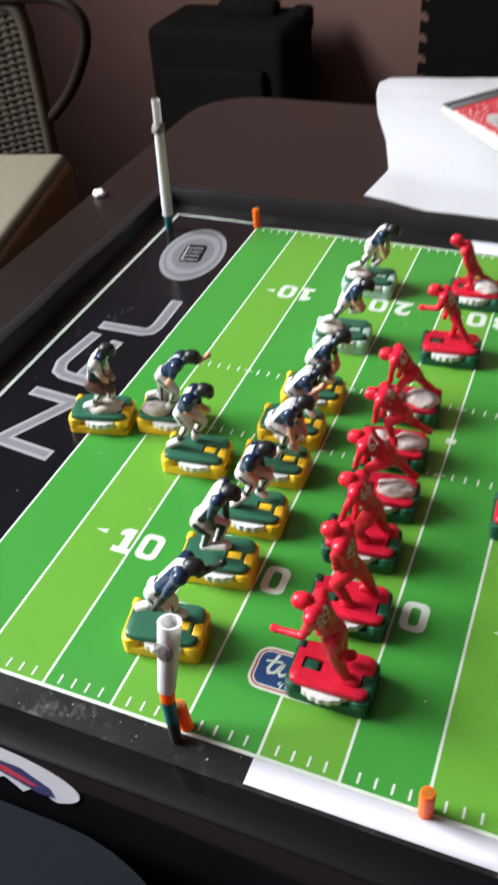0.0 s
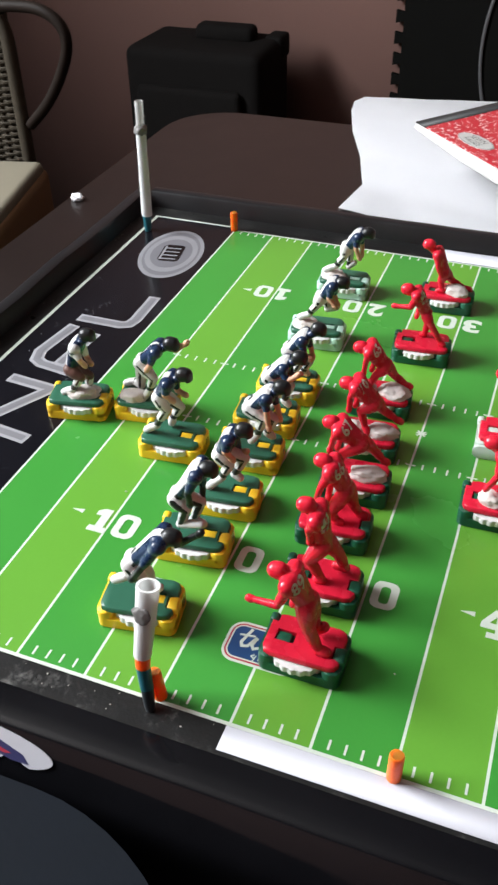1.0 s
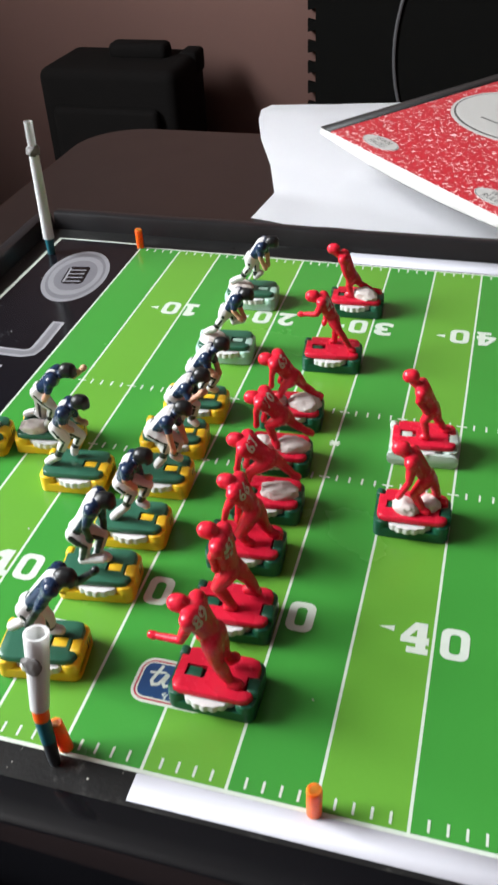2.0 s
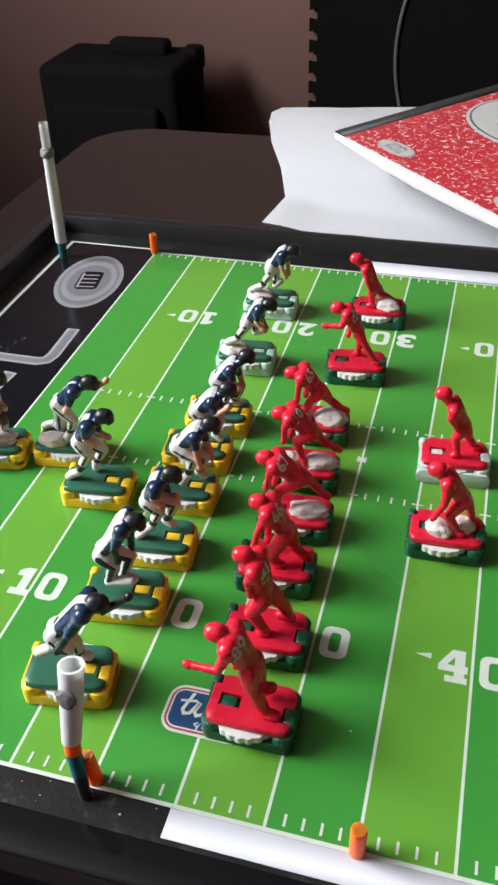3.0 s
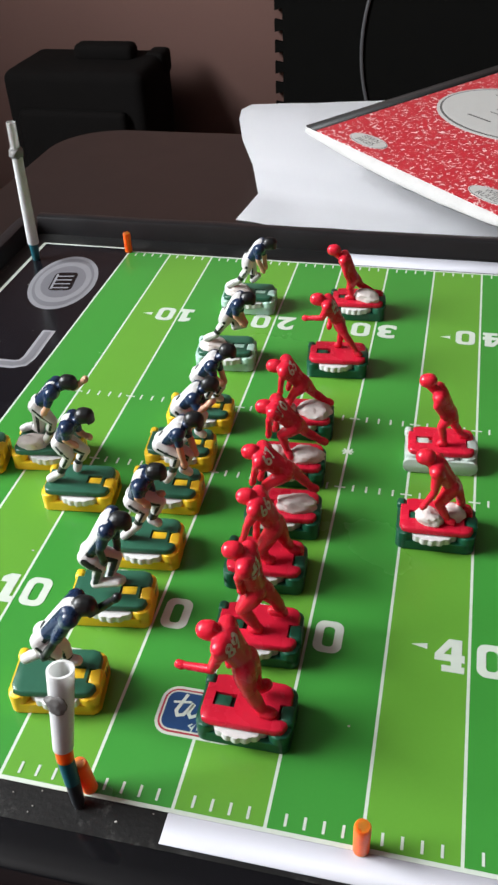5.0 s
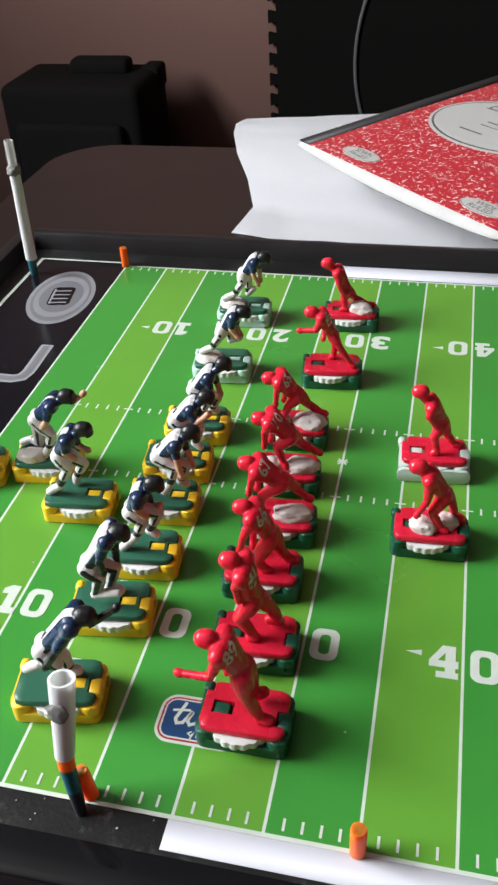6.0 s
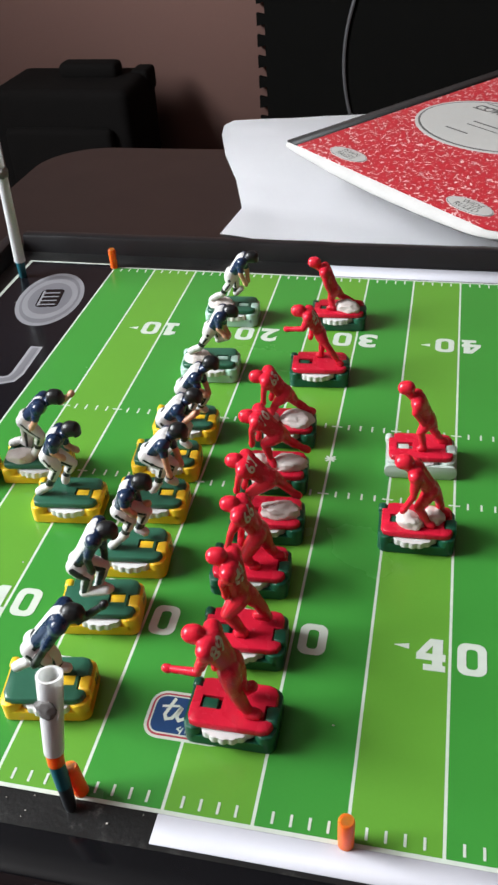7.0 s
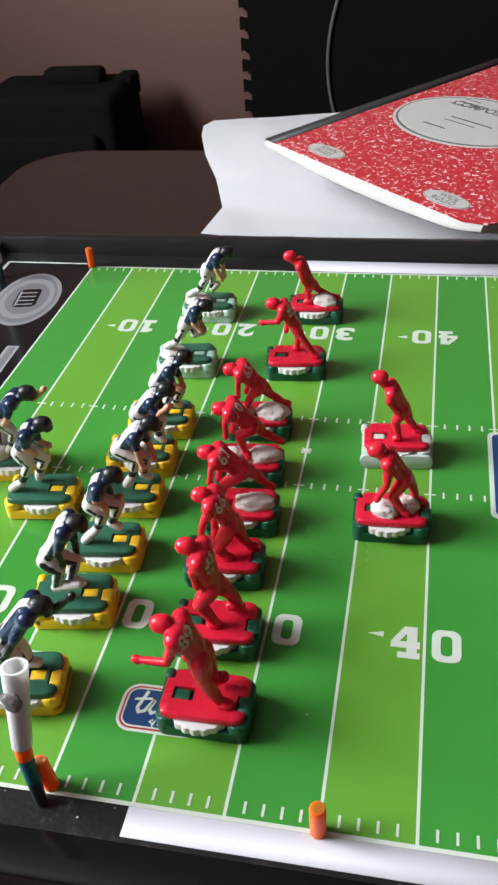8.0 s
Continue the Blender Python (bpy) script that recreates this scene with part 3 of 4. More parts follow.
def figure(name, joints, paint, mats, number="", limb=1.0, white_sheen=0.12, girth=1.0):
    """One fused mesh in field steps; paint gives each region's material slot."""
    bs = bones(joints, limb, girth, 0.124 if "jersey" in paint else 0.115, "jersey" in paint)
    bm = bmesh.new()
    for a, b, ra, rb, _ in bs:
        capsule(bm, a, b, ra, rb)
    me = bpy.data.meshes.new("raw")
    bm.to_mesh(me)
    bm.free()
    ob = new("raw", me)
    r = ob.modifiers.new("fuse", 'REMESH')
    r.mode, r.voxel_size = 'VOXEL', 0.0115
    s = ob.modifiers.new("soften", 'SMOOTH')
    s.factor, s.iterations = 0.5, 4
    fused = bpy.data.meshes.new_from_object(ob.evaluated_get(bpy.context.evaluated_depsgraph_get()))
    bpy.data.objects.remove(ob)
    bpy.data.meshes.remove(me)
    bm = bmesh.new()
    bm.from_mesh(fused)
    bpy.data.meshes.remove(fused)
    chest, hip = Vector(joints["chest"]), Vector(joints["hip"])
    spine = (chest - hip).normalized()
    back = Vector((-spine.z, 0, spine.x))
    for f in bm.faces:
        f.smooth = True
    if "jersey" in paint:
        mid_p = np.array([f.calc_center_median()[:] for f in bm.faces])
        gaps, outs = [], []
        for a, b, ra, rb, _ in bs:
            a, d = np.array(a, float), np.array(b, float) - np.array(a, float)
            t = np.clip((mid_p - a) @ d / max(d @ d, 1e-9), 0, 1)[:, None]
            off = mid_p - a - d * t
            far = np.linalg.norm(off, axis=1)
            gaps.append(far - (ra + (rb - ra) * t[:, 0]))
            outs.append(off / np.maximum(far, 1e-6)[:, None])
        best = np.argmin(gaps, axis=0)
        over = (mid_p - np.array(chest)) @ np.array(back)
        for k, f in enumerate(bm.faces):
            region = bs[best[k]][4]
            side = abs(outs[best[k]][k][1])
            # white on upper backs: white jersey paint, and window glare painted over navy
            if "white_sheen" in paint and region == "jersey" and over[k] > 0.045 and abs(mid_p[k][1]) < white_sheen:
                region = "white_sheen"
            if "stripe" in paint and region in ("pants", "calf", "sock") and side > paint.get("stripe_from", 0.965):
                region = "stripe"
            f.material_index = paint.get(region, 0)
    if number:
        lt = letters(number, *((0.27, 0.014) if number == "#" else (0.225, 0.006)))
        up = spine
        back = Matrix.Rotation(radians(-44), 3, spine) @ back
        side = up.cross(back)
        m = Matrix((side, up, back)).transposed().to_4x4()
        mid = hip.lerp(chest, 0.92)
        lm = bpy.data.meshes.new("raw")
        lt.to_mesh(lm)
        lt.free()
        bm.verts.ensure_lookup_table()
        from_tree = tree_of(bm)
        for v in lm.vertices:
            q = m @ Vector((v.co.x, v.co.y, 0)) + mid + back * 0.6
            hit = from_tree.ray_cast(q, -back)
            v.co = (hit[0] + hit[1] * 0.006) if hit[0] else q - back * 0.4
        k = len(bm.faces)
        bm.from_mesh(lm)
        bm.faces.ensure_lookup_table()
        for f in bm.faces[k:]:
            f.material_index = paint["number"]
        bpy.data.meshes.remove(lm)
    units(bm)
    me = bpy.data.meshes.new(name)
    bm.to_mesh(me)
    bm.free()
    for x in mats:
        me.materials.append(x)
    return me


def tree_of(bm):
    from mathutils.bvhtree import BVHTree
    return BVHTree.FromBMesh(bm)


def joints(hip, waist, chest, head, el, hl, er, hr, kl, al, tl, kr, ar, tr):
    return dict(hip=hip, waist=waist, chest=chest, head=head, elbow_l=el, hand_l=hl, elbow_r=er, hand_r=hr, knee_l=kl, ankle_l=al, toe_l=tl, knee_r=kr, ankle_r=ar, toe_r=tr)


# x ahead, y to the figure's left, z up from the plate
DIVE = joints((-0.06, 0.00, 0.63), (0.06, 0.00, 0.76), (0.36, 0.00, 1.10), (0.52, 0.00, 1.17), (0.59, 0.10, 0.98), (0.88, 0.02, 1.28), (0.12, -0.21, 0.72), (0.00, -0.20, 0.52),
            (0.11, 0.10, 0.33), (0.13, 0.09, 0.10), (0.24, 0.08, 0.10), (0.09, -0.11, 0.45), (-0.11, -0.12, 0.48), (-0.29, -0.09, 0.33))
GUARD = joints((-0.21, 0.00, 0.63), (-0.11, 0.00, 0.78), (0.12, 0.00, 1.15), (0.28, 0.00, 1.21), (0.11, 0.20, 0.62), (0.11, 0.15, 0.47), (0.02, -0.21, 0.89), (0.03, -0.17, 0.66),
            (0.10, 0.11, 0.47), (-0.04, 0.13, 0.09), (0.11, 0.11, 0.04), (-0.05, -0.12, 0.51), (-0.16, -0.10, 0.20), (0.17, -0.15, 0.29))
STANCE = joints((-0.05, 0.00, 0.66), (-0.01, 0.00, 0.74), (0.10, 0.00, 0.96), (0.32, 0.00, 1.14), (0.18, 0.18, 0.57), (0.30, 0.13, 0.63), (0.09, -0.23, 0.87), (0.18, -0.19, 0.72),
            (0.29, 0.09, 0.53), (0.12, 0.11, 0.18), (0.21, 0.10, 0.12), (0.11, -0.10, 0.53), (-0.01, -0.13, 0.29), (-0.23, -0.11, 0.04))
SLANT = joints((0.02, 0.00, 0.73), (0.10, 0.00, 0.81), (0.30, 0.00, 0.99), (0.54, 0.00, 1.17), (0.42, 0.15, 0.69), (0.48, 0.10, 0.48), (0.34, -0.22, 0.82), (0.38, -0.22, 0.52),
            (0.39, 0.07, 0.48), (0.27, 0.08, 0.19), (0.35, 0.12, 0.09), (0.27, -0.13, 0.61), (0.16, -0.12, 0.28), (0.07, -0.15, 0.15))
SLANT_LOW = joints((0.04, 0.00, 0.67), (0.11, 0.00, 0.74), (0.30, 0.00, 0.91), (0.56, 0.00, 1.10), (0.39, 0.16, 0.60), (0.54, 0.11, 0.69), (0.41, -0.26, 0.77), (0.58, -0.23, 0.90),
            (0.39, 0.08, 0.46), (0.28, 0.09, 0.14), (0.36, 0.08, 0.07), (0.22, -0.11, 0.49), (0.15, -0.15, 0.21), (0.05, -0.14, 0.10))
SLANT_BENT = joints((-0.00, 0.00, 0.58), (0.07, 0.00, 0.66), (0.26, 0.00, 0.85), (0.53, 0.00, 1.07), (0.37, 0.15, 0.55), (0.41, 0.11, 0.42), (0.32, -0.22, 0.69), (0.42, -0.23, 0.59),
            (0.36, 0.07, 0.34), (0.24, 0.08, 0.12), (0.32, 0.12, 0.04), (0.23, -0.13, 0.42), (0.10, -0.11, 0.15), (0.03, -0.15, 0.07))
LUNGE = joints((0.04, 0.00, 0.61), (0.11, 0.00, 0.69), (0.27, 0.00, 0.90), (0.46, 0.00, 0.97), (0.29, 0.16, 0.56), (0.36, 0.11, 0.43), (0.24, -0.21, 0.72), (0.36, -0.22, 0.57),
            (0.14, 0.10, 0.49), (0.17, 0.09, 0.34), (0.34, 0.08, 0.38), (0.00, -0.10, 0.50), (-0.15, -0.13, 0.30), (-0.34, -0.10, 0.18))
LUNGE_HIGH = joints((0.01, 0.00, 0.68), (0.08, 0.00, 0.76), (0.25, 0.00, 0.96), (0.46, 0.00, 1.05), (0.31, 0.19, 0.68), (0.33, 0.14, 0.48), (0.25, -0.23, 0.79), (0.33, -0.19, 0.56),
            (0.08, 0.12, 0.51), (0.07, 0.12, 0.20), (0.18, 0.11, 0.29), (-0.00, -0.12, 0.52), (-0.17, -0.11, 0.29), (-0.39, -0.10, 0.16))
CROUCH = joints((-0.17, 0.00, 0.72), (-0.12, 0.00, 0.81), (0.01, 0.00, 1.03), (0.27, 0.00, 1.19), (0.06, 0.21, 0.72), (0.20, 0.15, 0.69), (-0.00, -0.21, 0.90), (0.10, -0.18, 0.79),
            (0.12, 0.11, 0.46), (-0.04, 0.13, 0.20), (-0.06, 0.13, 0.09), (-0.04, -0.12, 0.54), (-0.24, -0.10, 0.19), (-0.43, -0.08, 0.04))
RUN = joints((-0.04, 0.00, 0.70), (0.05, 0.00, 0.78), (0.26, 0.00, 0.98), (0.53, 0.00, 1.12), (0.56, 0.10, 0.94), (0.78, 0.03, 1.14), (0.19, -0.22, 0.78), (0.07, -0.16, 0.59),
            (-0.14, 0.12, 0.12), (-0.28, 0.18, 0.15), (-0.45, 0.20, 0.06), (0.20, -0.14, 0.47), (0.10, -0.13, 0.21), (0.00, -0.11, 0.04))
UPRIGHT = joints((-0.06, 0.00, 0.52), (-0.02, 0.00, 0.65), (0.10, 0.00, 0.97), (0.32, 0.00, 1.21), (0.17, 0.19, 0.62), (0.27, 0.08, 0.58), (0.21, -0.24, 0.84), (0.27, -0.22, 0.74),
            (0.22, 0.05, 0.34), (0.15, 0.11, 0.06), (0.33, 0.07, 0.04), (0.14, -0.15, 0.43), (-0.05, -0.11, 0.15), (-0.24, -0.07, 0.04))
REACH = joints((-0.01, 0.00, 0.71), (0.04, 0.00, 0.81), (0.19, 0.00, 1.07), (0.38, 0.00, 1.16), (0.31, 0.20, 0.77), (0.67, 0.16, 0.71), (0.20, -0.22, 0.65), (0.21, -0.13, 0.50),
            (-0.06, 0.12, 0.40), (-0.21, 0.12, 0.06), (-0.30, 0.12, 0.04), (-0.07, -0.09, 0.24), (-0.14, -0.13, 0.15), (-0.20, -0.13, 0.20))
HUNCH = joints((-0.00, 0.00, 0.64), (0.02, 0.00, 0.77), (0.09, 0.00, 1.10), (0.26, 0.00, 1.25), (0.17, 0.19, 1.01), (0.15, 0.15, 0.75), (0.07, -0.18, 0.64), (0.14, -0.15, 0.49),
            (0.17, 0.10, 0.37), (-0.02, 0.11, 0.06), (0.04, 0.11, 0.04), (-0.19, -0.09, 0.40), (-0.29, -0.12, 0.14), (-0.16, -0.13, 0.13))
LINEMAN = joints((-0.14, 0.00, 0.56), (-0.08, 0.00, 0.67), (0.07, 0.00, 0.92), (0.23, 0.00, 1.02), (0.19, 0.20, 0.70), (0.27, 0.15, 0.36), (0.15, -0.22, 0.27), (0.15, -0.17, 0.19),
            (0.05, 0.12, 0.19), (-0.05, 0.13, 0.06), (-0.10, 0.13, 0.04), (-0.24, -0.11, 0.20), (-0.34, -0.11, 0.06), (-0.42, -0.10, 0.04))
LOW = joints((-0.06, 0.00, 0.61), (0.03, 0.00, 0.68), (0.26, 0.00, 0.85), (0.44, 0.00, 0.91), (0.34, 0.19, 0.80), (0.40, 0.15, 0.49), (0.30, -0.22, 0.50), (0.34, -0.18, 0.31),
            (0.22, 0.08, 0.40), (0.24, 0.12, 0.29), (0.26, 0.12, 0.25), (-0.23, -0.10, 0.44), (-0.40, -0.09, 0.27), (-0.46, -0.08, 0.25))
LOW_WIDE = joints((-0.10, 0.00, 0.59), (-0.02, 0.00, 0.67), (0.19, 0.00, 0.88), (0.38, 0.00, 0.89), (0.28, 0.17, 0.77), (0.30, 0.13, 0.47), (0.20, -0.20, 0.58), (0.24, -0.16, 0.38),
            (0.11, 0.10, 0.46), (0.02, 0.11, 0.17), (-0.03, 0.15, 0.09), (-0.23, -0.08, 0.41), (-0.46, -0.07, 0.28), (-0.53, -0.11, 0.21))
LOW_LONG = joints((-0.04, 0.00, 0.53), (0.04, 0.00, 0.61), (0.22, 0.00, 0.82), (0.42, 0.00, 0.84), (0.28, 0.19, 0.72), (0.31, 0.15, 0.43), (0.17, -0.22, 0.49), (0.21, -0.18, 0.32),
            (0.10, 0.08, 0.38), (0.18, 0.12, 0.22), (0.24, 0.11, 0.20), (-0.19, -0.10, 0.30), (-0.42, -0.08, 0.15), (-0.49, -0.08, 0.12))
REACH_BACK = joints((-0.02, 0.00, 0.57), (0.03, 0.00, 0.67), (0.18, 0.00, 0.95), (0.38, 0.00, 1.04), (0.28, 0.17, 0.77), (0.57, 0.11, 0.72), (0.14, -0.23, 0.63), (0.17, -0.15, 0.43),
            (-0.12, 0.13, 0.44), (-0.34, 0.14, 0.08), (-0.40, 0.15, 0.04), (-0.05, -0.09, 0.34), (-0.02, -0.13, 0.07), (0.03, -0.14, 0.04))
TOPPLE = joints((0.10, 0.00, 0.40), (0.15, 0.00, 0.51), (0.28, 0.00, 0.79), (0.50, 0.00, 0.98), (0.24, 0.20, 0.58), (0.16, 0.16, 0.38), (0.17, -0.21, 0.44), (0.13, -0.17, 0.26),
            (0.17, 0.08, 0.22), (0.10, 0.13, 0.06), (0.20, 0.12, 0.04), (-0.04, -0.12, 0.19), (-0.30, -0.10, 0.07), (-0.42, -0.09, 0.04))
LEAN = joints((-0.09, 0.00, 0.53), (-0.04, 0.00, 0.62), (0.09, 0.00, 0.85), (0.29, 0.00, 1.09), (0.14, 0.20, 0.77), (0.02, 0.17, 0.58), (0.01, -0.21, 0.55), (-0.05, -0.16, 0.39),
            (0.03, 0.13, 0.36), (-0.04, 0.13, 0.06), (0.02, 0.13, 0.04), (-0.19, -0.11, 0.23), (-0.31, -0.10, 0.06), (-0.38, -0.10, 0.04))
SQUAT = joints((-0.16, 0.00, 0.58), (-0.10, 0.00, 0.66), (0.06, 0.00, 0.87), (0.24, 0.00, 1.03), (0.08, 0.18, 0.58), (0.20, 0.17, 0.31), (-0.09, -0.19, 0.39), (-0.02, -0.15, 0.19),
            (-0.00, 0.10, 0.32), (-0.15, 0.14, 0.06), (-0.21, 0.15, 0.04), (-0.28, -0.10, 0.32), (-0.34, -0.11, 0.08), (-0.42, -0.10, 0.05))
M_BROWNPAINT = mat("maroon_brown_paint", (0.10, 0.045, 0.035), 0.4, vary=0.2, scale=300)
TEAM_MATS = [M_NAVY, M_BLACKPAINT, M_WHITEPAINT, M_TAN, M_GREYPAINT, M_NUMBER, M_BROWNPAINT]
WHITE = dict(jersey=0, helmet=1, face=3, mask=1, belt=1, sleeve=0, arm=3, glove=3, pants=2, calf=2, sock=1, shoe=2, white_sheen=2, stripe=1, number=2)
PALE = dict(WHITE, sleeve=2, pants=6, stripe=6, face=1)
GLOVED = dict(WHITE, arm=1, glove=1)
STRIPED = dict(GLOVED, calf=4, sock=4, belt=2, stripe_from=0.86)
RED_MATS = [M_RED, M_NUMBER]
RED = dict(number=1, mask=0)

base_y = player_base(M_YELLOW, M_PLATE, "yellow plastic player base with a dark green plate", "bases of the navy team", 1)
base_m = player_base(M_MINT, M_PLATE, "pale mint plastic player base with a dark green plate", "bases of the navy team", 1)
base_g = player_base(M_GREENBASE, M_REDPLATE, "dark green plastic player base with a red plate", "bases of the red team", -1)
base_c = player_base(M_CLEAR, M_REDPLATE, "milky clear plastic player base with a red plate", "bases of the red team", -1)
bm = slab(bmesh.new(), rounded(-0.56, 0.56, 0.012, 0.25, 0.09, 6), 0.345, 0.4, 0.02)
bmesh.ops.transform(bm, matrix=Matrix.Rotation(radians(90), 4, 'X'), verts=bm.verts)
part("skirt", bm, M_CLEAR, base_c, "milky front wall")
used = set()


def placed(base, x, y, turn):
    m = at(pose(x, y, 0, 0, 0, turn))
    if base.name not in used:
        used.add(base.name)
        base.matrix_basis = m
        return base
    return copy_thing(base, m)


def player(mesh, label, group, x, y, turn):
    ob = new("toy_player", mesh)
    ob.matrix_basis = at(pose(x, y, 0.36, 0, 0, turn))
    return tagged(ob, label, "toy figure", group)


# x, y, turn, base, pose, paint, half width of the white back and painted window sheen, putty under the feet (place and
# size)
NAVY_AT = ((3.25, 1.18, 9, base_y, DIVE, GLOVED, 0.06, ()), (3.43, 2.54, 8, base_y, GUARD, STRIPED, 0.2, ()), (3.5, 3.59, 6, base_y, STANCE, WHITE, 0.1, ()), (3.47, 4.73, 5, base_y, SLANT, WHITE, 0.14, ()),
           (3.41, 5.72, 5, base_y, SLANT_LOW, WHITE, 0.14, ()), (3.46, 6.73, 5, base_y, SLANT_BENT, WHITE, 0.14, ()),
           (3.42, 8.64, 6, base_m, LUNGE, WHITE, 0.12, ((-0.22, -0.06, 0.24, 0.2, 0.1),)), (3.37, 10.75, 4, base_m, LUNGE_HIGH, WHITE, 0.12, ((-0.22, -0.06, 0.24, 0.2, 0.1),)),
           (2.18, 4.54, 6, base_y, CROUCH, WHITE, 0.08, ()), (1.3, 5.36, 8, base_y, RUN, WHITE, 0.03, ((-0.2, -0.14, 0.24, 0.15, 0.14),)),
           (0.12, 5.03, 12, base_y, UPRIGHT, PALE, 0.13, ((0.08, -0.06, 0.3, 0.16, 0.13),)))
LABELS = {id(DIVE): "diving toy football player in navy and white paint", id(RUN): "running toy football player in navy and white paint", id(UPRIGHT): "toy football player in a white jersey and brown trousers"}
for x, y, turn, base, stand, paint, white_sheen, lumps in NAVY_AT:
    b = placed(base, x, y, turn)
    for lx, ly, sx, sy, sz in lumps:
        p = part("putty", lump(x * 9 + y, sx, sy, sz), M_PUTTY, b, "lump of greyish white putty")
        p.location = Vector((lx, ly, 0.4)) * U
    player(figure("toy_player", stand, paint, TEAM_MATS, limb=1.18, girth=1.06, white_sheen=white_sheen), LABELS.get(id(stand), "crouching toy football player in navy and white paint"), "navy team", x, y, turn)

# x, y, turn, base, pose, back number, thickness of the limbs, putty lumps (x, y, half length, half width, turn)
RED_AT = ((5.55, 1.2, 0, base_g, REACH, "89", 1.3, ()), (5.43, 2.32, 3, base_g, HUNCH, "#", 1.22, ()), (5.27, 3.5, 3, base_g, LINEMAN, "66", 1.15, ()),
          (5.3, 4.55, 4, base_g, LOW, "67", 1.05, ((0.2, -0.06, 0.3, 0.15, 3),)), (5.19, 5.65, 4, base_g, LOW_WIDE, "70", 1.05, ((0.24, -0.06, 0.27, 0.16, 2), (-0.2, -0.06, 0.17, 0.13, -8))),
          (5.14, 6.84, 5, base_g, LOW_LONG, "65", 1.05, ((0.24, -0.06, 0.26, 0.2, -14), (-0.2, -0.06, 0.13, 0.12, -8))),
          (5.48, 8.74, 5, base_g, REACH_BACK, "#", 0.98, ()), (5.58, 10.84, 4, base_g, TOPPLE, "", 0.98, ((0.18, -0.1, 0.24, 0.17, -20),)),
          (7.43, 6.42, 4, base_c, LEAN, "", 0.98, ()), (7.46, 4.68, 2, base_g, SQUAT, "", 0.98, ((-0.1, -0.1, 0.2, 0.14, -25), (0.22, 0.02, 0.15, 0.15, 0))))
for i, (x, y, turn, base, stand, num, limb, lumps) in enumerate(RED_AT):
    b = placed(base, x, y, turn)
    label = "glossy red toy football player leaning forward" + ((" with worn pale back marks" if num == "#" else " with a pale back number") if num else "")
    player(figure("toy_player", stand, RED, RED_MATS, num, limb, girth=0.98 if limb < 1 else 1.1), label, "red team", x, y, turn + 180)
    for k, (lx, ly, sx, sy, spin) in enumerate(lumps):
        p = part("putty", lump(i + 40 * k, sx, sy, 0.13), M_PUTTY, b, "lump of greyish white putty")
        p.location = Vector((lx, ly, 0.42)) * U
        p.rotation_euler = (0, 0, radians(spin))

# ---- pylons and marker posts ----
def pylon(x, y, lean=0):
    bm = bmesh.new()
    tube(bm, [((0, 0, 0.0), 0.086), ((0, 0, 0.1), 0.086), ((0, 0, 0.42), 0.088), ((0, 0, 0.45), 0.084), ((0, 0, 0.465), 0.074), ((0, 0, 0.462), 0.05), ((0, 0, 0.43), 0.035)], 20)
    for v in bm.verts:
        v.co.z += 0.02 * noise.noise(Vector((v.co.x * 9 + x, v.co.y * 9, 1))) * (v.co.z > 0.4)
    ob = part("pylon", bm, M_ORANGE, place=pose(x, y, 0.0, 0, lean, 0))
    return tagged(ob, "small orange plastic corner pylon on the sideline", "pylon", "orange pylons")


pylon(4.05, 0.05, -7)
pylon(7.0, -0.02)
pylon(-0.02, W + 0.02)

post = empty("marker_post", "white tube marker post on a teal and dark tip", "post", place=pose(3.99, -0.16, 0, -11.5, 0, 0))
part("tip", tube(bmesh.new(), [((0.02, 0, -0.03), 0.05), ((0.01, 0, 0.06), 0.07), ((-0.03, 0, 0.34), 0.08)], 20), M_DARKTIP, post)
part("sleeve", tube(bmesh.new(), [((-0.03, 0, 0.33), 0.082), ((-0.08, 0, 0.66), 0.088)], 20), M_TEAL, post, "teal sleeve")
part("collar", tube(bmesh.new(), [((-0.078, 0, 0.65), 0.092), ((-0.088, 0, 0.84), 0.095)], 20), M_ORANGE, post, "orange collar")


def hollow(z0, z1, r, n=28, thick=0.03, rr=None):
    bm = bmesh.new()
    rr = rr or r
    a = [bm.verts.new((r * math.cos(2 * math.pi * k / n), r * math.sin(2 * math.pi * k / n), z0)) for k in range(n)]
    b = [bm.verts.new((rr * math.cos(2 * math.pi * k / n), rr * math.sin(2 * math.pi * k / n), z1)) for k in range(n)]
    c = [bm.verts.new(((rr - thick) * math.cos(2 * math.pi * k / n), (rr - thick) * math.sin(2 * math.pi * k / n), z1)) for k in range(n)]
    d = [bm.verts.new(((r - thick) * math.cos(2 * math.pi * k / n), (r - thick) * math.sin(2 * math.pi * k / n), z0)) for k in range(n)]
    for p, q in ((a, b), (b, c), (c, d), (d, a)):
        for k in range(n):
            bm.faces.new((p[k], p[(k + 1) % n], q[(k + 1) % n], q[k]))
    return bm


bm = hollow(0.82, 1.87, 0.108, rr=0.14)
for v in bm.verts:
    v.co.x += -0.085 + (v.co.z - 0.82) * 0.07
part("tube", bm, M_TUBE, post, "open white plastic tube")
p = part("putty", lump(31, 0.11, 0.035, 0.12), M_GREYPUTTY, post, "dark grey putty smear")
p.location = Vector((-0.035, -0.12, 1.52)) * U
post = empty("marker_post", "white tube marker post with a grey putty knob and clear end", "post", place=pose(-2.05, 12.18, 0, 0, 1.3, 0))
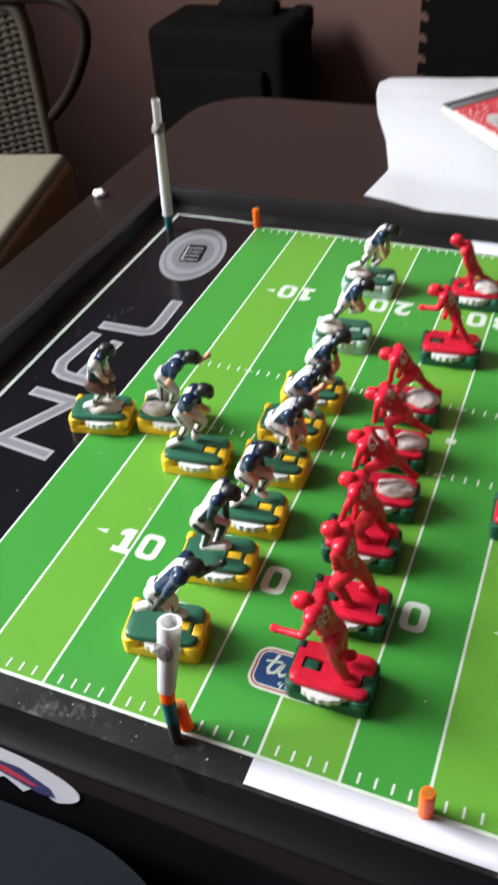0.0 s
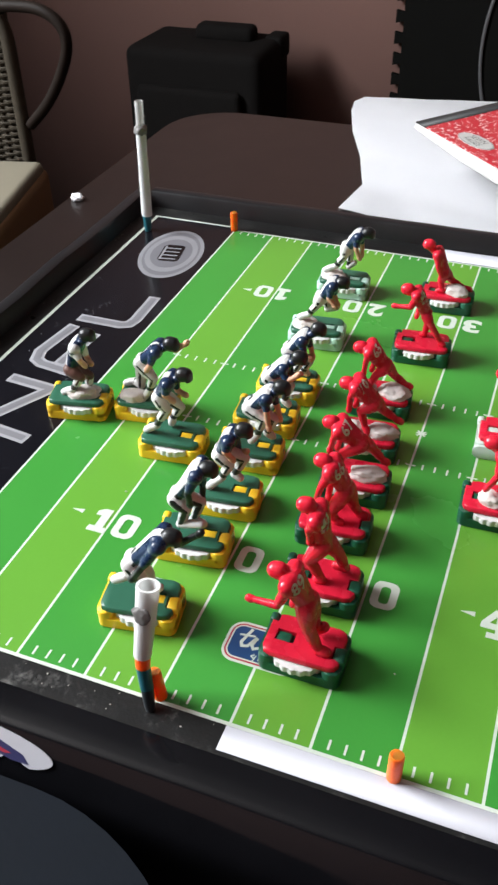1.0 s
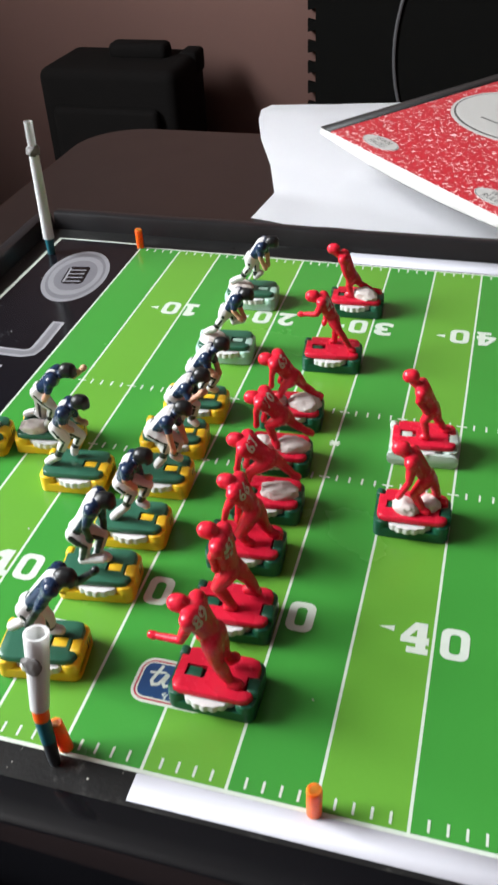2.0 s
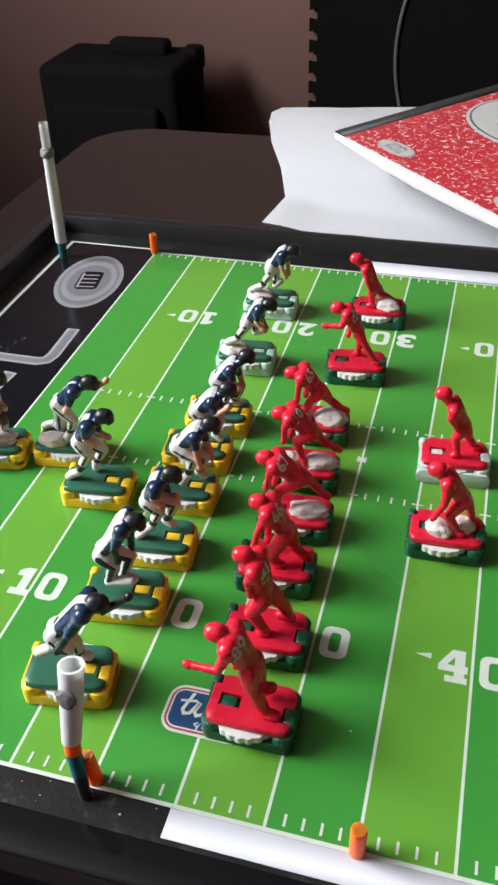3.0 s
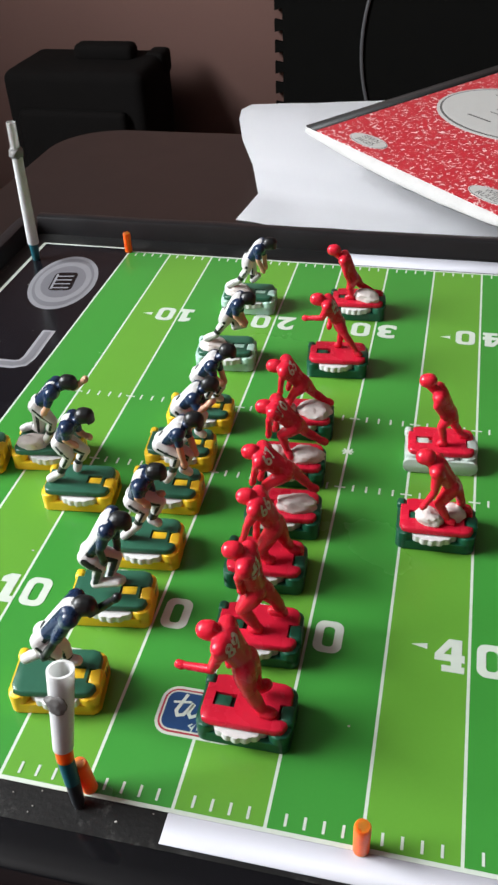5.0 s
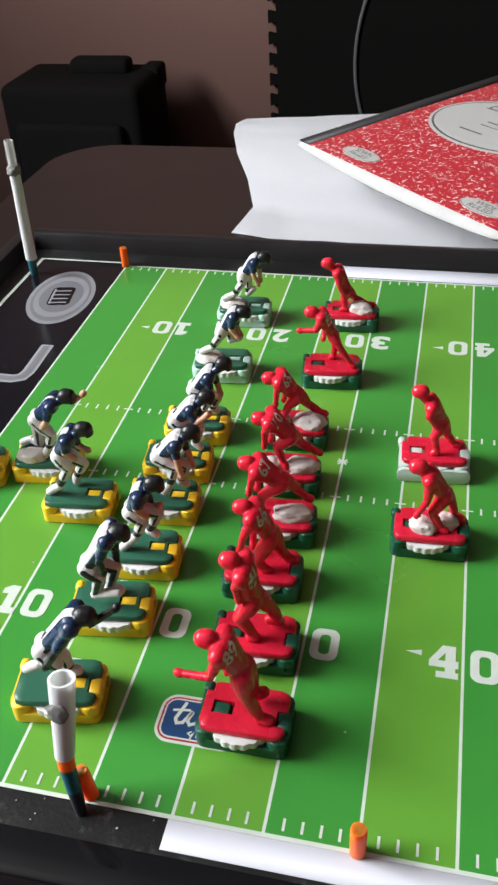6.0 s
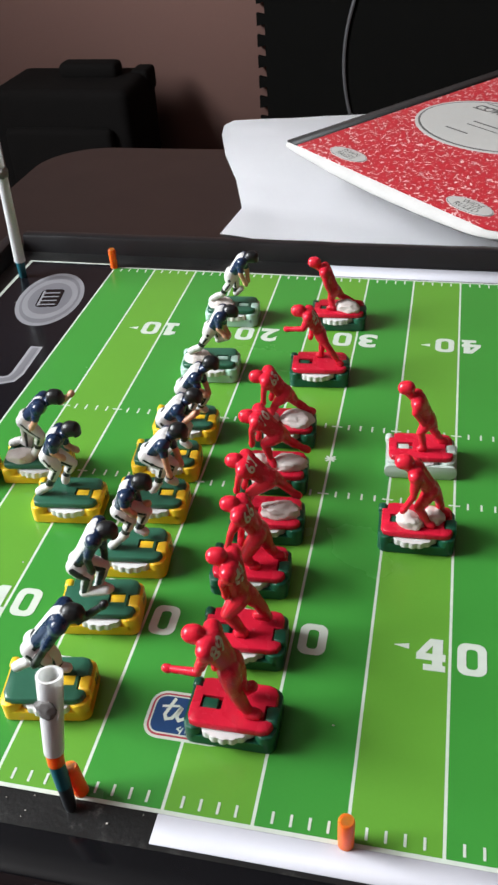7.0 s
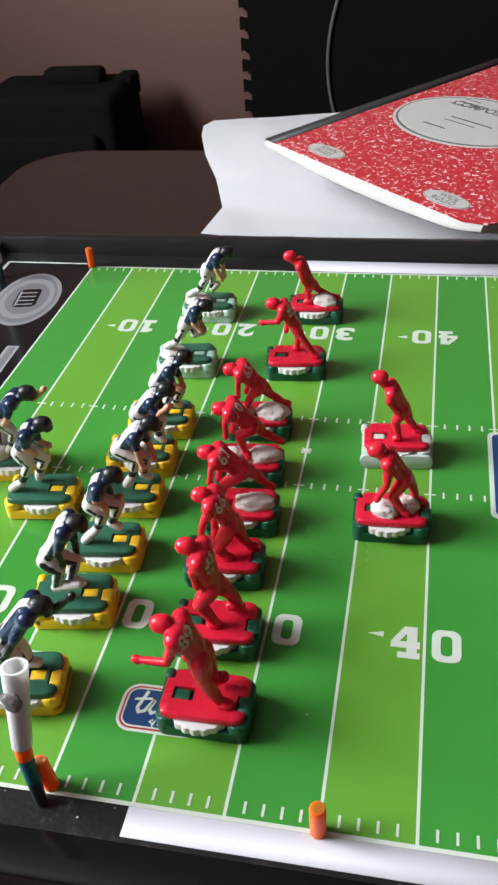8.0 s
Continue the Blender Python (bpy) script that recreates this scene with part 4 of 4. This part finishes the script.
part("tip", tube(bmesh.new(), [((0, 0, -0.02), 0.08), ((0, 0, 0.06), 0.09), ((0, 0, 0.44), 0.105)], 20), M_TEAL, post, "teal tip")
part("tube", hollow(0.4, 2.5, 0.13, rr=0.115), M_TUBE, post, "white plastic tube")
part("clear_end", hollow(2.4, 3.12, 0.1, thick=0.02), M_TUBECLEAR, post, "clear plastic tube end")
p = part("putty", lump(8, 0.15, 0.15, 0.14), M_GREYPUTTY, post, "dark grey putty knob")
p.location = Vector((0, 0, 2.48)) * U

# ---- stickers on the front of the board ----
def on_slope(bm):
    """Lays a flat shape (x along the board, y down the slope) onto the front rim's slope."""
    ang = math.atan2(0.46, 0.30)
    m = Matrix.Translation((0, -0.96, -0.04)) @ Matrix.Rotation(ang, 4, 'X') @ Matrix.Diagonal((1, -1, 1, 1))
    bmesh.ops.transform(bm, matrix=m, verts=bm.verts)
    return bm


def sticker(x0, x1, v0, v1, seed):
    rnd = random.Random(seed)
    n = 60
    pts = []
    for k in range(n):
        a = 2 * math.pi * k / n
        x, v = (x0 + x1) / 2 + (x1 - x0) / 2 * math.cos(a), (v0 + v1) / 2 + (v1 - v0) / 2 * math.sin(a)
        if math.sin(a) > 0.1 and math.cos(a) < 0.75:
            v -= (0.1 + 0.08 * math.sin(k * 1.7) + rnd.uniform(0, 0.06)) * (v1 - v0) * 2 * math.sin(a)
        pts.append((x, v))
    ob = part("sticker", on_slope(slab(bmesh.new(), pts, 0.012, 0.024)), M_TAPE, smooth=False)
    return tagged(ob, "torn white oval sticker on the black frame's front", "sticker", "torn stickers")


s1 = sticker(0.1, 3.16, -0.02, 0.52, 3)
M_STICKNAVY = mat("sticker_navy", (0.03, 0.03, 0.09), 0.4)
part("stripe_print", on_slope(slab(bmesh.new(), ((1.2, 0.13), (2.3, 0.14), (2.75, 0.26), (2.85, 0.36), (2.6, 0.37), (2.0, 0.27), (1.2, 0.26)), 0.024, 0.028)), M_STICKNAVY, s1, "dark navy printed stripe")
part("stripe_print", on_slope(slab(bmesh.new(), ((1.2, 0.17), (2.1, 0.19), (2.6, 0.29), (2.5, 0.31), (1.9, 0.23), (1.2, 0.21)), 0.028, 0.031)), M_REDPRINT, s1, "red printed stripe")
sticker(7.72, 9.6, -0.03, 0.45, 5)

# ---- papers and the notebook behind the board ----
M_PAPER = mat("white_paper", (0.75, 0.75, 0.77), 0.7, vary=0.02, scale=20, bump=0.03)


def paper(name, left, right, label, n=30):
    """A paper sheet ruled between two edge lines, each a few (x, y, z) joined smoothly enough by many steps."""
    def along(line, t):
        k = min(int(t * (len(line) - 1)), len(line) - 2)
        return Vector(line[k]).lerp(Vector(line[k + 1]), t * (len(line) - 1) - k)
    bm = bmesh.new()
    g = [[bm.verts.new(along(left, j / n).lerp(along(right, j / n), i / n) + Vector((0, 0, 0.06 * noise.noise(Vector((i * 0.2, j * 0.17, 3))) * (i > 0)))) for i in range(n + 1)] for j in range(n + 1)]
    for j in range(n):
        for i in range(n):
            bm.faces.new((g[j][i], g[j][i + 1], g[j + 1][i + 1], g[j + 1][i]))
    bmesh.ops.solidify(bm, geom=bm.faces[:], thickness=0.012)
    return tagged(part(name, bm, M_PAPER), label, "paper")


paper("paper_sheet", ((0.86, 19.4, -1.96), (1.2, 21.05, -1.78), (0.76, 22.3, -1.33), (0.22, 23.2, -0.82), (-0.02, 23.85, -0.36), (0.0, 24.15, -0.14), (0.3, 24.4, -0.04)),
      ((11, 14.6, -1.0), (11, 16.5, -0.7), (11, 18.5, -0.4), (10.6, 21, -0.2), (10.4, 23, -0.05), (10, 25.9, 0.05)), "curled white paper sheet on the table under the notebook")

M_COVER = mat("red_marbled_cover", (0.42, 0.015, 0.026), 0.4, vary=0.1, scale=100, coat=0.2)
nt = M_COVER.node_tree
bs = nt.nodes["Principled BSDF"]
tc, n1 = nt.nodes.new("ShaderNodeTexCoord"), nt.nodes.new("ShaderNodeTexNoise")
n1.inputs["Scale"].default_value, n1.inputs["Detail"].default_value, n1.inputs["Roughness"].default_value, n1.inputs["Distortion"].default_value = 330, 3, 0.6, 0.9
rp = nt.nodes.new("ShaderNodeMapRange")
rp.inputs["From Min"].default_value, rp.inputs["From Max"].default_value = 0.575, 0.625
mx = nt.nodes.new("ShaderNodeMix")
mx.data_type = 'RGBA'
nt.links.new(tc.outputs["Object"], n1.inputs["Vector"])
nt.links.new(n1.outputs["Fac"], rp.inputs["Value"])
nt.links.new(rp.outputs["Result"], mx.inputs["Factor"])
nt.links.new(bs.inputs["Base Color"].links[0].from_socket, mx.inputs["A"])
mx.inputs["B"].default_value = (0.75, 0.55, 0.53, 1)
nt.links.new(mx.outputs["Result"], bs.inputs["Base Color"])
M_SPINE = mat("black_cloth_spine", (0.015, 0.015, 0.015), 0.5, vary=0.2, scale=200, bump=0.2)
M_LABEL = mat("pale_grey_label", (0.42, 0.42, 0.4), 0.5, vary=0.04)
M_INK = mat("grey_label_ink", (0.11, 0.11, 0.105), 0.5)

# notebook: local x from spine to fore-edge, y up the cover, near-left corner at the origin
NBX, NBY = Vector((8.86 - 2.84, 13.68 - 20.05, 0.0)), Vector((9.74 - 2.84, 28.24 - 20.05, 0.0))
ang = math.degrees(math.atan2(NBX.y, NBX.x))
book = empty("notebook", "red marbled composition notebook with a black spine lying on white papers", "notebook", place=pose(2.9, 20.3, 0.63, 3.6, 0, ang))
BW, BL = 8.9, 11.4
bm = bmesh.new()
FRONT_N = 28
EDGE = [((BW - 0.35) * k / FRONT_N, 0.03 + 0.25 * max(0, (k / FRONT_N - 0.9) * 10) ** 2) for k in range(FRONT_N + 1)] + [(BW - 0.1, 0.85), (BW - 0.1, BL - 0.1), (0.0, BL - 0.1)]
loops = []
for z, out in ((-0.03, 0.0), (-0.07, 0.07), (-0.12, 0.13), (-0.18, 0.18), (-0.24, 0.21), (-0.3, 0.22), (-0.36, 0.16)):
    ring = []
    for k, (x, y) in enumerate(EDGE):
        u = min(k / FRONT_N, 1)
        f = 0.3 + 0.7 * math.sin(math.pi * min(0.08 + 0.8 * u, 1)) ** 0.8
        ripple = 1 + 0.1 * noise.noise(Vector((x * 0.9, z * 5, 2))) + 0.04 * noise.noise(Vector((x * 3, z * 30, 4)))
        ring.append(bm.verts.new((x, y - (out * f * ripple if k <= FRONT_N else 0), z * (f if k <= FRONT_N else 1))))
    loops.append(ring)
for lo, hi in zip(loops, loops[1:]):
    for k in range(len(EDGE)):
        bm.faces.new((lo[k], lo[(k + 1) % len(EDGE)], hi[(k + 1) % len(EDGE)], hi[k]))
bm.faces.new(loops[0])
bm.faces.new(loops[-1])
M_PAGES = mat("cream_white_pages", (0.43, 0.425, 0.41), 0.85, vary=0.12, scale=60, bump=0.3, bscale=700)
part("page_block", bm, M_PAGES, book, "white page block")
part("cover", slab(bmesh.new(), [(0.5, 0), (BW - 0.8, 0), (BW - 0.25, 0.25), (BW, 0.8), (BW, BL), (0.5, BL)], -0.03, 0.0), M_COVER, book)
part("spine", slab(bmesh.new(), [(-0.03, -0.01), (0.5, 0), (0.5, BL), (-0.03, BL)], -0.035, 0.008), M_SPINE, book, "black cloth spine")


def label_oval(x, y, rx, ry, turn=0):
    o = part("cover_label", slab(bmesh.new(), oval(rx, ry), 0.0, 0.01), M_LABEL, book, "pale oval label", place=pose(x, y, 0.002, 0, 0, turn))
    part("label_rim", slab(bmesh.new(), oval(rx * 0.965, ry * 0.94), 0.01, 0.014), M_INK, o)
    part("label_face", slab(bmesh.new(), oval(rx * 0.94, ry * 0.9), 0.014, 0.018), M_LABEL, o)
    return o


def words(text, size, x, y, parent, bold=0.0):
    g = letters(text, size, bold)
    part("lettering", g, M_INK, parent, place=pose(x, y, 0.021, 0, 0, 0), smooth=False)


o = label_oval(2.2, 0.55, 0.75, 0.31)
words("SEWN", 0.26, 0, 0.1, o)
words("PAGES", 0.26, 0, -0.12, o)
o = label_oval(7.0, 0.55, 0.75, 0.31)
words("WIDE", 0.26, 0, 0.1, o)
words("RULED", 0.26, 0, -0.12, o)
o = label_oval(3.5, 4.6, 2.55, 1.75)
words("COMPOSITION", 0.46, 0.1, 0.85, o, 0.012)
bm = bmesh.new()
for i, (x, y, w) in enumerate(((-1.4, 1.2, 0.7), (-1.4, 0.95, 0.9), (-1.5, 0.7, 0.6), (-0.6, -0.1, 1.6), (-0.6, -0.35, 1.2), (-0.9, -0.9, 0.9))):
    rect(bm, x, x + w, y, y + 0.05 + 0.02 * (i % 2), 0.021)
part("lettering", bm, M_INK, o)

# ---- things behind the table ----
M_BAG = mat("black_fabric", (0.007, 0.0063, 0.006), 0.9, vary=0.3, scale=30, bump=0.3, spec=0.1)
case = empty("suitcase", "black upright fabric suitcase against the wall", "suitcase")
Y0 = 62.0
part("shell", box(bmesh.new(), -29.8, -17.6, Y0, Y0 + 8, RZ0 + 1.5, -9.2, 0.9, 4), M_BAG, case)
part("pocket", box(bmesh.new(), -28.4, -19.0, Y0 - 1.0, Y0 + 0.1, RZ0 + 3, -12, 0.5, 3), M_BAG, case)
part("handle", box(bmesh.new(), -24.9, -19.7, Y0 + 4, Y0 + 6, -9.5, -8.1, 0.5, 3), M_BAG, case)
part("corner_guard", box(bmesh.new(), -19.2, -17.55, Y0 + 5.5, Y0 + 8.05, -11, -9.02, 0.4, 3), M_BAG, case)
for x in (-28.0, -18.9):
    part("wheel", box(bmesh.new(), x - 1, x + 1, Y0 + 2, Y0 + 5, RZ0, RZ0 + 1.7, 0.6, 3), M_BAG, case)

M_FOAM = mat("black_foam", (0.006, 0.006, 0.0055), 0.95, vary=0.2, scale=30, bump=0.2, spec=0.08)
pts = [(28, 14), (28, RZ0), (-8.45, RZ0)]
z = RZ0
while z < 12:
    pts += [(-8.45, z + 0.8), (-9.15, z + 0.65), (-9.15, z + 1.65), (-8.45, z + 1.5)]
    z += 1.7
pts.append((-8.45, 14))
bm = bmesh.new()
slab(bm, pts, 0, 0.5)
bmesh.ops.transform(bm, matrix=Matrix.Rotation(radians(90), 4, 'X'), verts=bm.verts)
bmesh.ops.translate(bm, vec=(0, RY1 - 0.3, 0), verts=bm.verts)
tagged(part("foam_mat", bm, M_FOAM, smooth=False), "black foam mat with toothed edges standing against the wall", "foam mat")
bm = bmesh.new()
tube(bm, [((-1.6 + 0.034 * (zz + 9.8) ** 2, RY1 - 1.0, zz), 0.15) for zz in (-19 + k * 0.7 for k in range(40)) if zz < 2], 8)
tagged(part("cable", bm, mat("grey_cable", (0.12, 0.12, 0.125), 0.5)), "grey cable hanging down in front of the black mat", "cable")

# wicker armchair with a tan cushion
M_WICKER = mat("brown_wicker", (0.036, 0.029, 0.02), 0.65, vary=0.35, scale=120, bump=0.3, spec=0.2)
M_CANE = mat("dark_cane", (0.010, 0.0062, 0.0045), 0.6, vary=0.3, scale=80, spec=0.12)
M_CUSH = mat("cream_cushion_cloth", (0.2, 0.178, 0.128), 0.85, vary=0.08, scale=60, bump=0.2)
M_TANSIDE = mat("tan_cushion_side", (0.22, 0.125, 0.055), 0.85, vary=0.12, scale=60, bump=0.2)
chair = empty("wicker_armchair", "brown wicker armchair with a tan and cream cushion beside the table", "armchair")


def smooth_line(pts, n=6):
    """Points of a smooth curve through the given ones."""
    ps = [Vector(p) for p in pts]
    ps = [ps[0] * 2 - ps[1]] + ps + [ps[-1] * 2 - ps[-2]]
    out = []
    for a, b, c, d in zip(ps, ps[1:], ps[2:], ps[3:]):
        for k in range(n):
            t = k / n
            out.append(0.5 * (2 * b + (c - a) * t + (2 * a - 5 * b + 4 * c - d) * t * t + (3 * b - a - 3 * c + d) * t ** 3))
    return out + [ps[-2]]


CX, CY = -16.2, 27.5
bm = bmesh.new()
for i in range(52):
    zz = -6.2 + i * 0.142
    tube(bm, [((CX - 9 + k * 0.5, CY + (0.13 if (k + i) % 2 else -0.13), zz), 0.085) for k in range(19)], 6)
for k in range(10):
    tube(bm, [((CX - 9 + k, CY, -6.4), 0.12), ((CX - 9 + k, CY, 1.0), 0.12)], 6)
tagged(part("back", bm, M_WICKER, chair), kind="stuff")
part("back_lining", box(bmesh.new(), CX - 9.2, CX, CY + 0.08, CY + 0.3, -6.5, 1.0, 0.05), M_WICKER, chair)
part("rail", tube(bmesh.new(), [(p, 0.3) for p in smooth_line(((CX - 9.5, CY, 1.0), (CX - 3, CY, 1.05), (CX - 0.8, CY, 1.0), (CX - 0.1, CY, 0.4), (CX, CY, -1.5), (CX, CY, -7)))], 10), M_WICKER, chair)
part("arm_loop", tube(bmesh.new(), [(p, 0.24) for p in smooth_line(((CX - 1.5, CY - 0.2, 1.2), (CX + 0.9, CY - 0.3, 1.38), (CX + 2.2, CY - 0.4, 1.3), (CX + 3.0, CY - 0.4, 0.75), (CX + 3.1, CY - 0.4, -0.1), (CX + 2.5, CY - 0.3, -1.3), (CX + 1.6, CY - 0.2, -2.5), (CX + 0.4, CY, -3.6)))], 10), M_CANE, chair)
cu = part("cushion", box(bmesh.new(), -10, 0.0, -9.5, 0, -3.4, -0.3, 0.4, 4), M_TANSIDE, chair, place=pose(-14.4, 26.4, -4.6, 0, 0, 14))
part("cushion_top", box(bmesh.new(), -9.8, -0.15, -9.3, -0.15, -0.75, 0, 0.32, 4), M_CUSH, cu, "cream cushion top")
part("seat", box(bmesh.new(), CX - 10, CX + 0.4, CY - 9.2, CY + 0.3, -9.5, -7.3, 0.5, 2), M_WICKER, chair)
for x in (CX - 9.6, CX - 0.2):
    for y in (CY - 8.4, CY - 0.2):
        part("leg", tube(bmesh.new(), [((x, y, RZ0), 0.6), ((x, y, -9.2), 0.75)], 10), M_CANE, chair)

# scrap of white paper on the table's edge
tagged(part("paper_scrap", lump(77, 0.22, 0.17, 0.13), M_PAPER, place=pose(-7.35, 17.4, TZ + 0.1)), "small crumpled scrap of white paper on the table", "paper scrap")

# seat pulled up to the front of the table
M_SEAT = mat("slate_blue_upholstery", (0.007, 0.009, 0.0125), 0.85, vary=0.2, scale=60, bump=0.25, spec=0.08)
seat = empty("stool", "slate blue upholstered stool pushed up to the table", "stool")
bm = bmesh.new()
slab(bm, rounded(-13, 6.2, -17, -1.5, 3.0, 14), -6.0, -0.1, 0.35, 4)
part("seat", bm, M_SEAT, seat)
for x in (-11, 3):
    for y in (-14, -4):
        part("leg", tube(bmesh.new(), [((x, y, RZ0), 0.6), ((x, y, -5.9), 0.8)], 12), M_CANE, seat)

# crumbs and dust flecks on the black parts of the board
rnd = random.Random(11)
bm = bmesh.new()
FLECKS = ((6.694, 1.354), (4.457, -0.26), (1.9, 3.3))
for k in range(73):
    zone = k % 3
    x, y = ((rnd.uniform(-2.65, -2.25), rnd.uniform(0, W)), (rnd.uniform(-2.1, 4.9), rnd.uniform(-0.42, -0.08)), (rnd.uniform(-2.1, -0.1), rnd.uniform(0, W)))[zone]
    r = rnd.uniform(0.004, 0.012) * (1.8 if rnd.random() < 0.06 else 1)
    if k >= 70:
        (x, y), r = FLECKS[k - 70], 0.014
    g = bmesh.ops.create_icosphere(bm, subdivisions=1, radius=r)
    for v in g["verts"]:
        v.co = Vector((x + v.co.x * rnd.uniform(0.7, 1.6), y + v.co.y, 0.006 + max(v.co.z * 0.6, -0.005)))
tagged(part("dust_crumb", bm, mat("pale_dust", (0.42, 0.40, 0.37), 0.9)), "pale dust crumbs scattered on the board and its frame", "dust", kind="stuff")
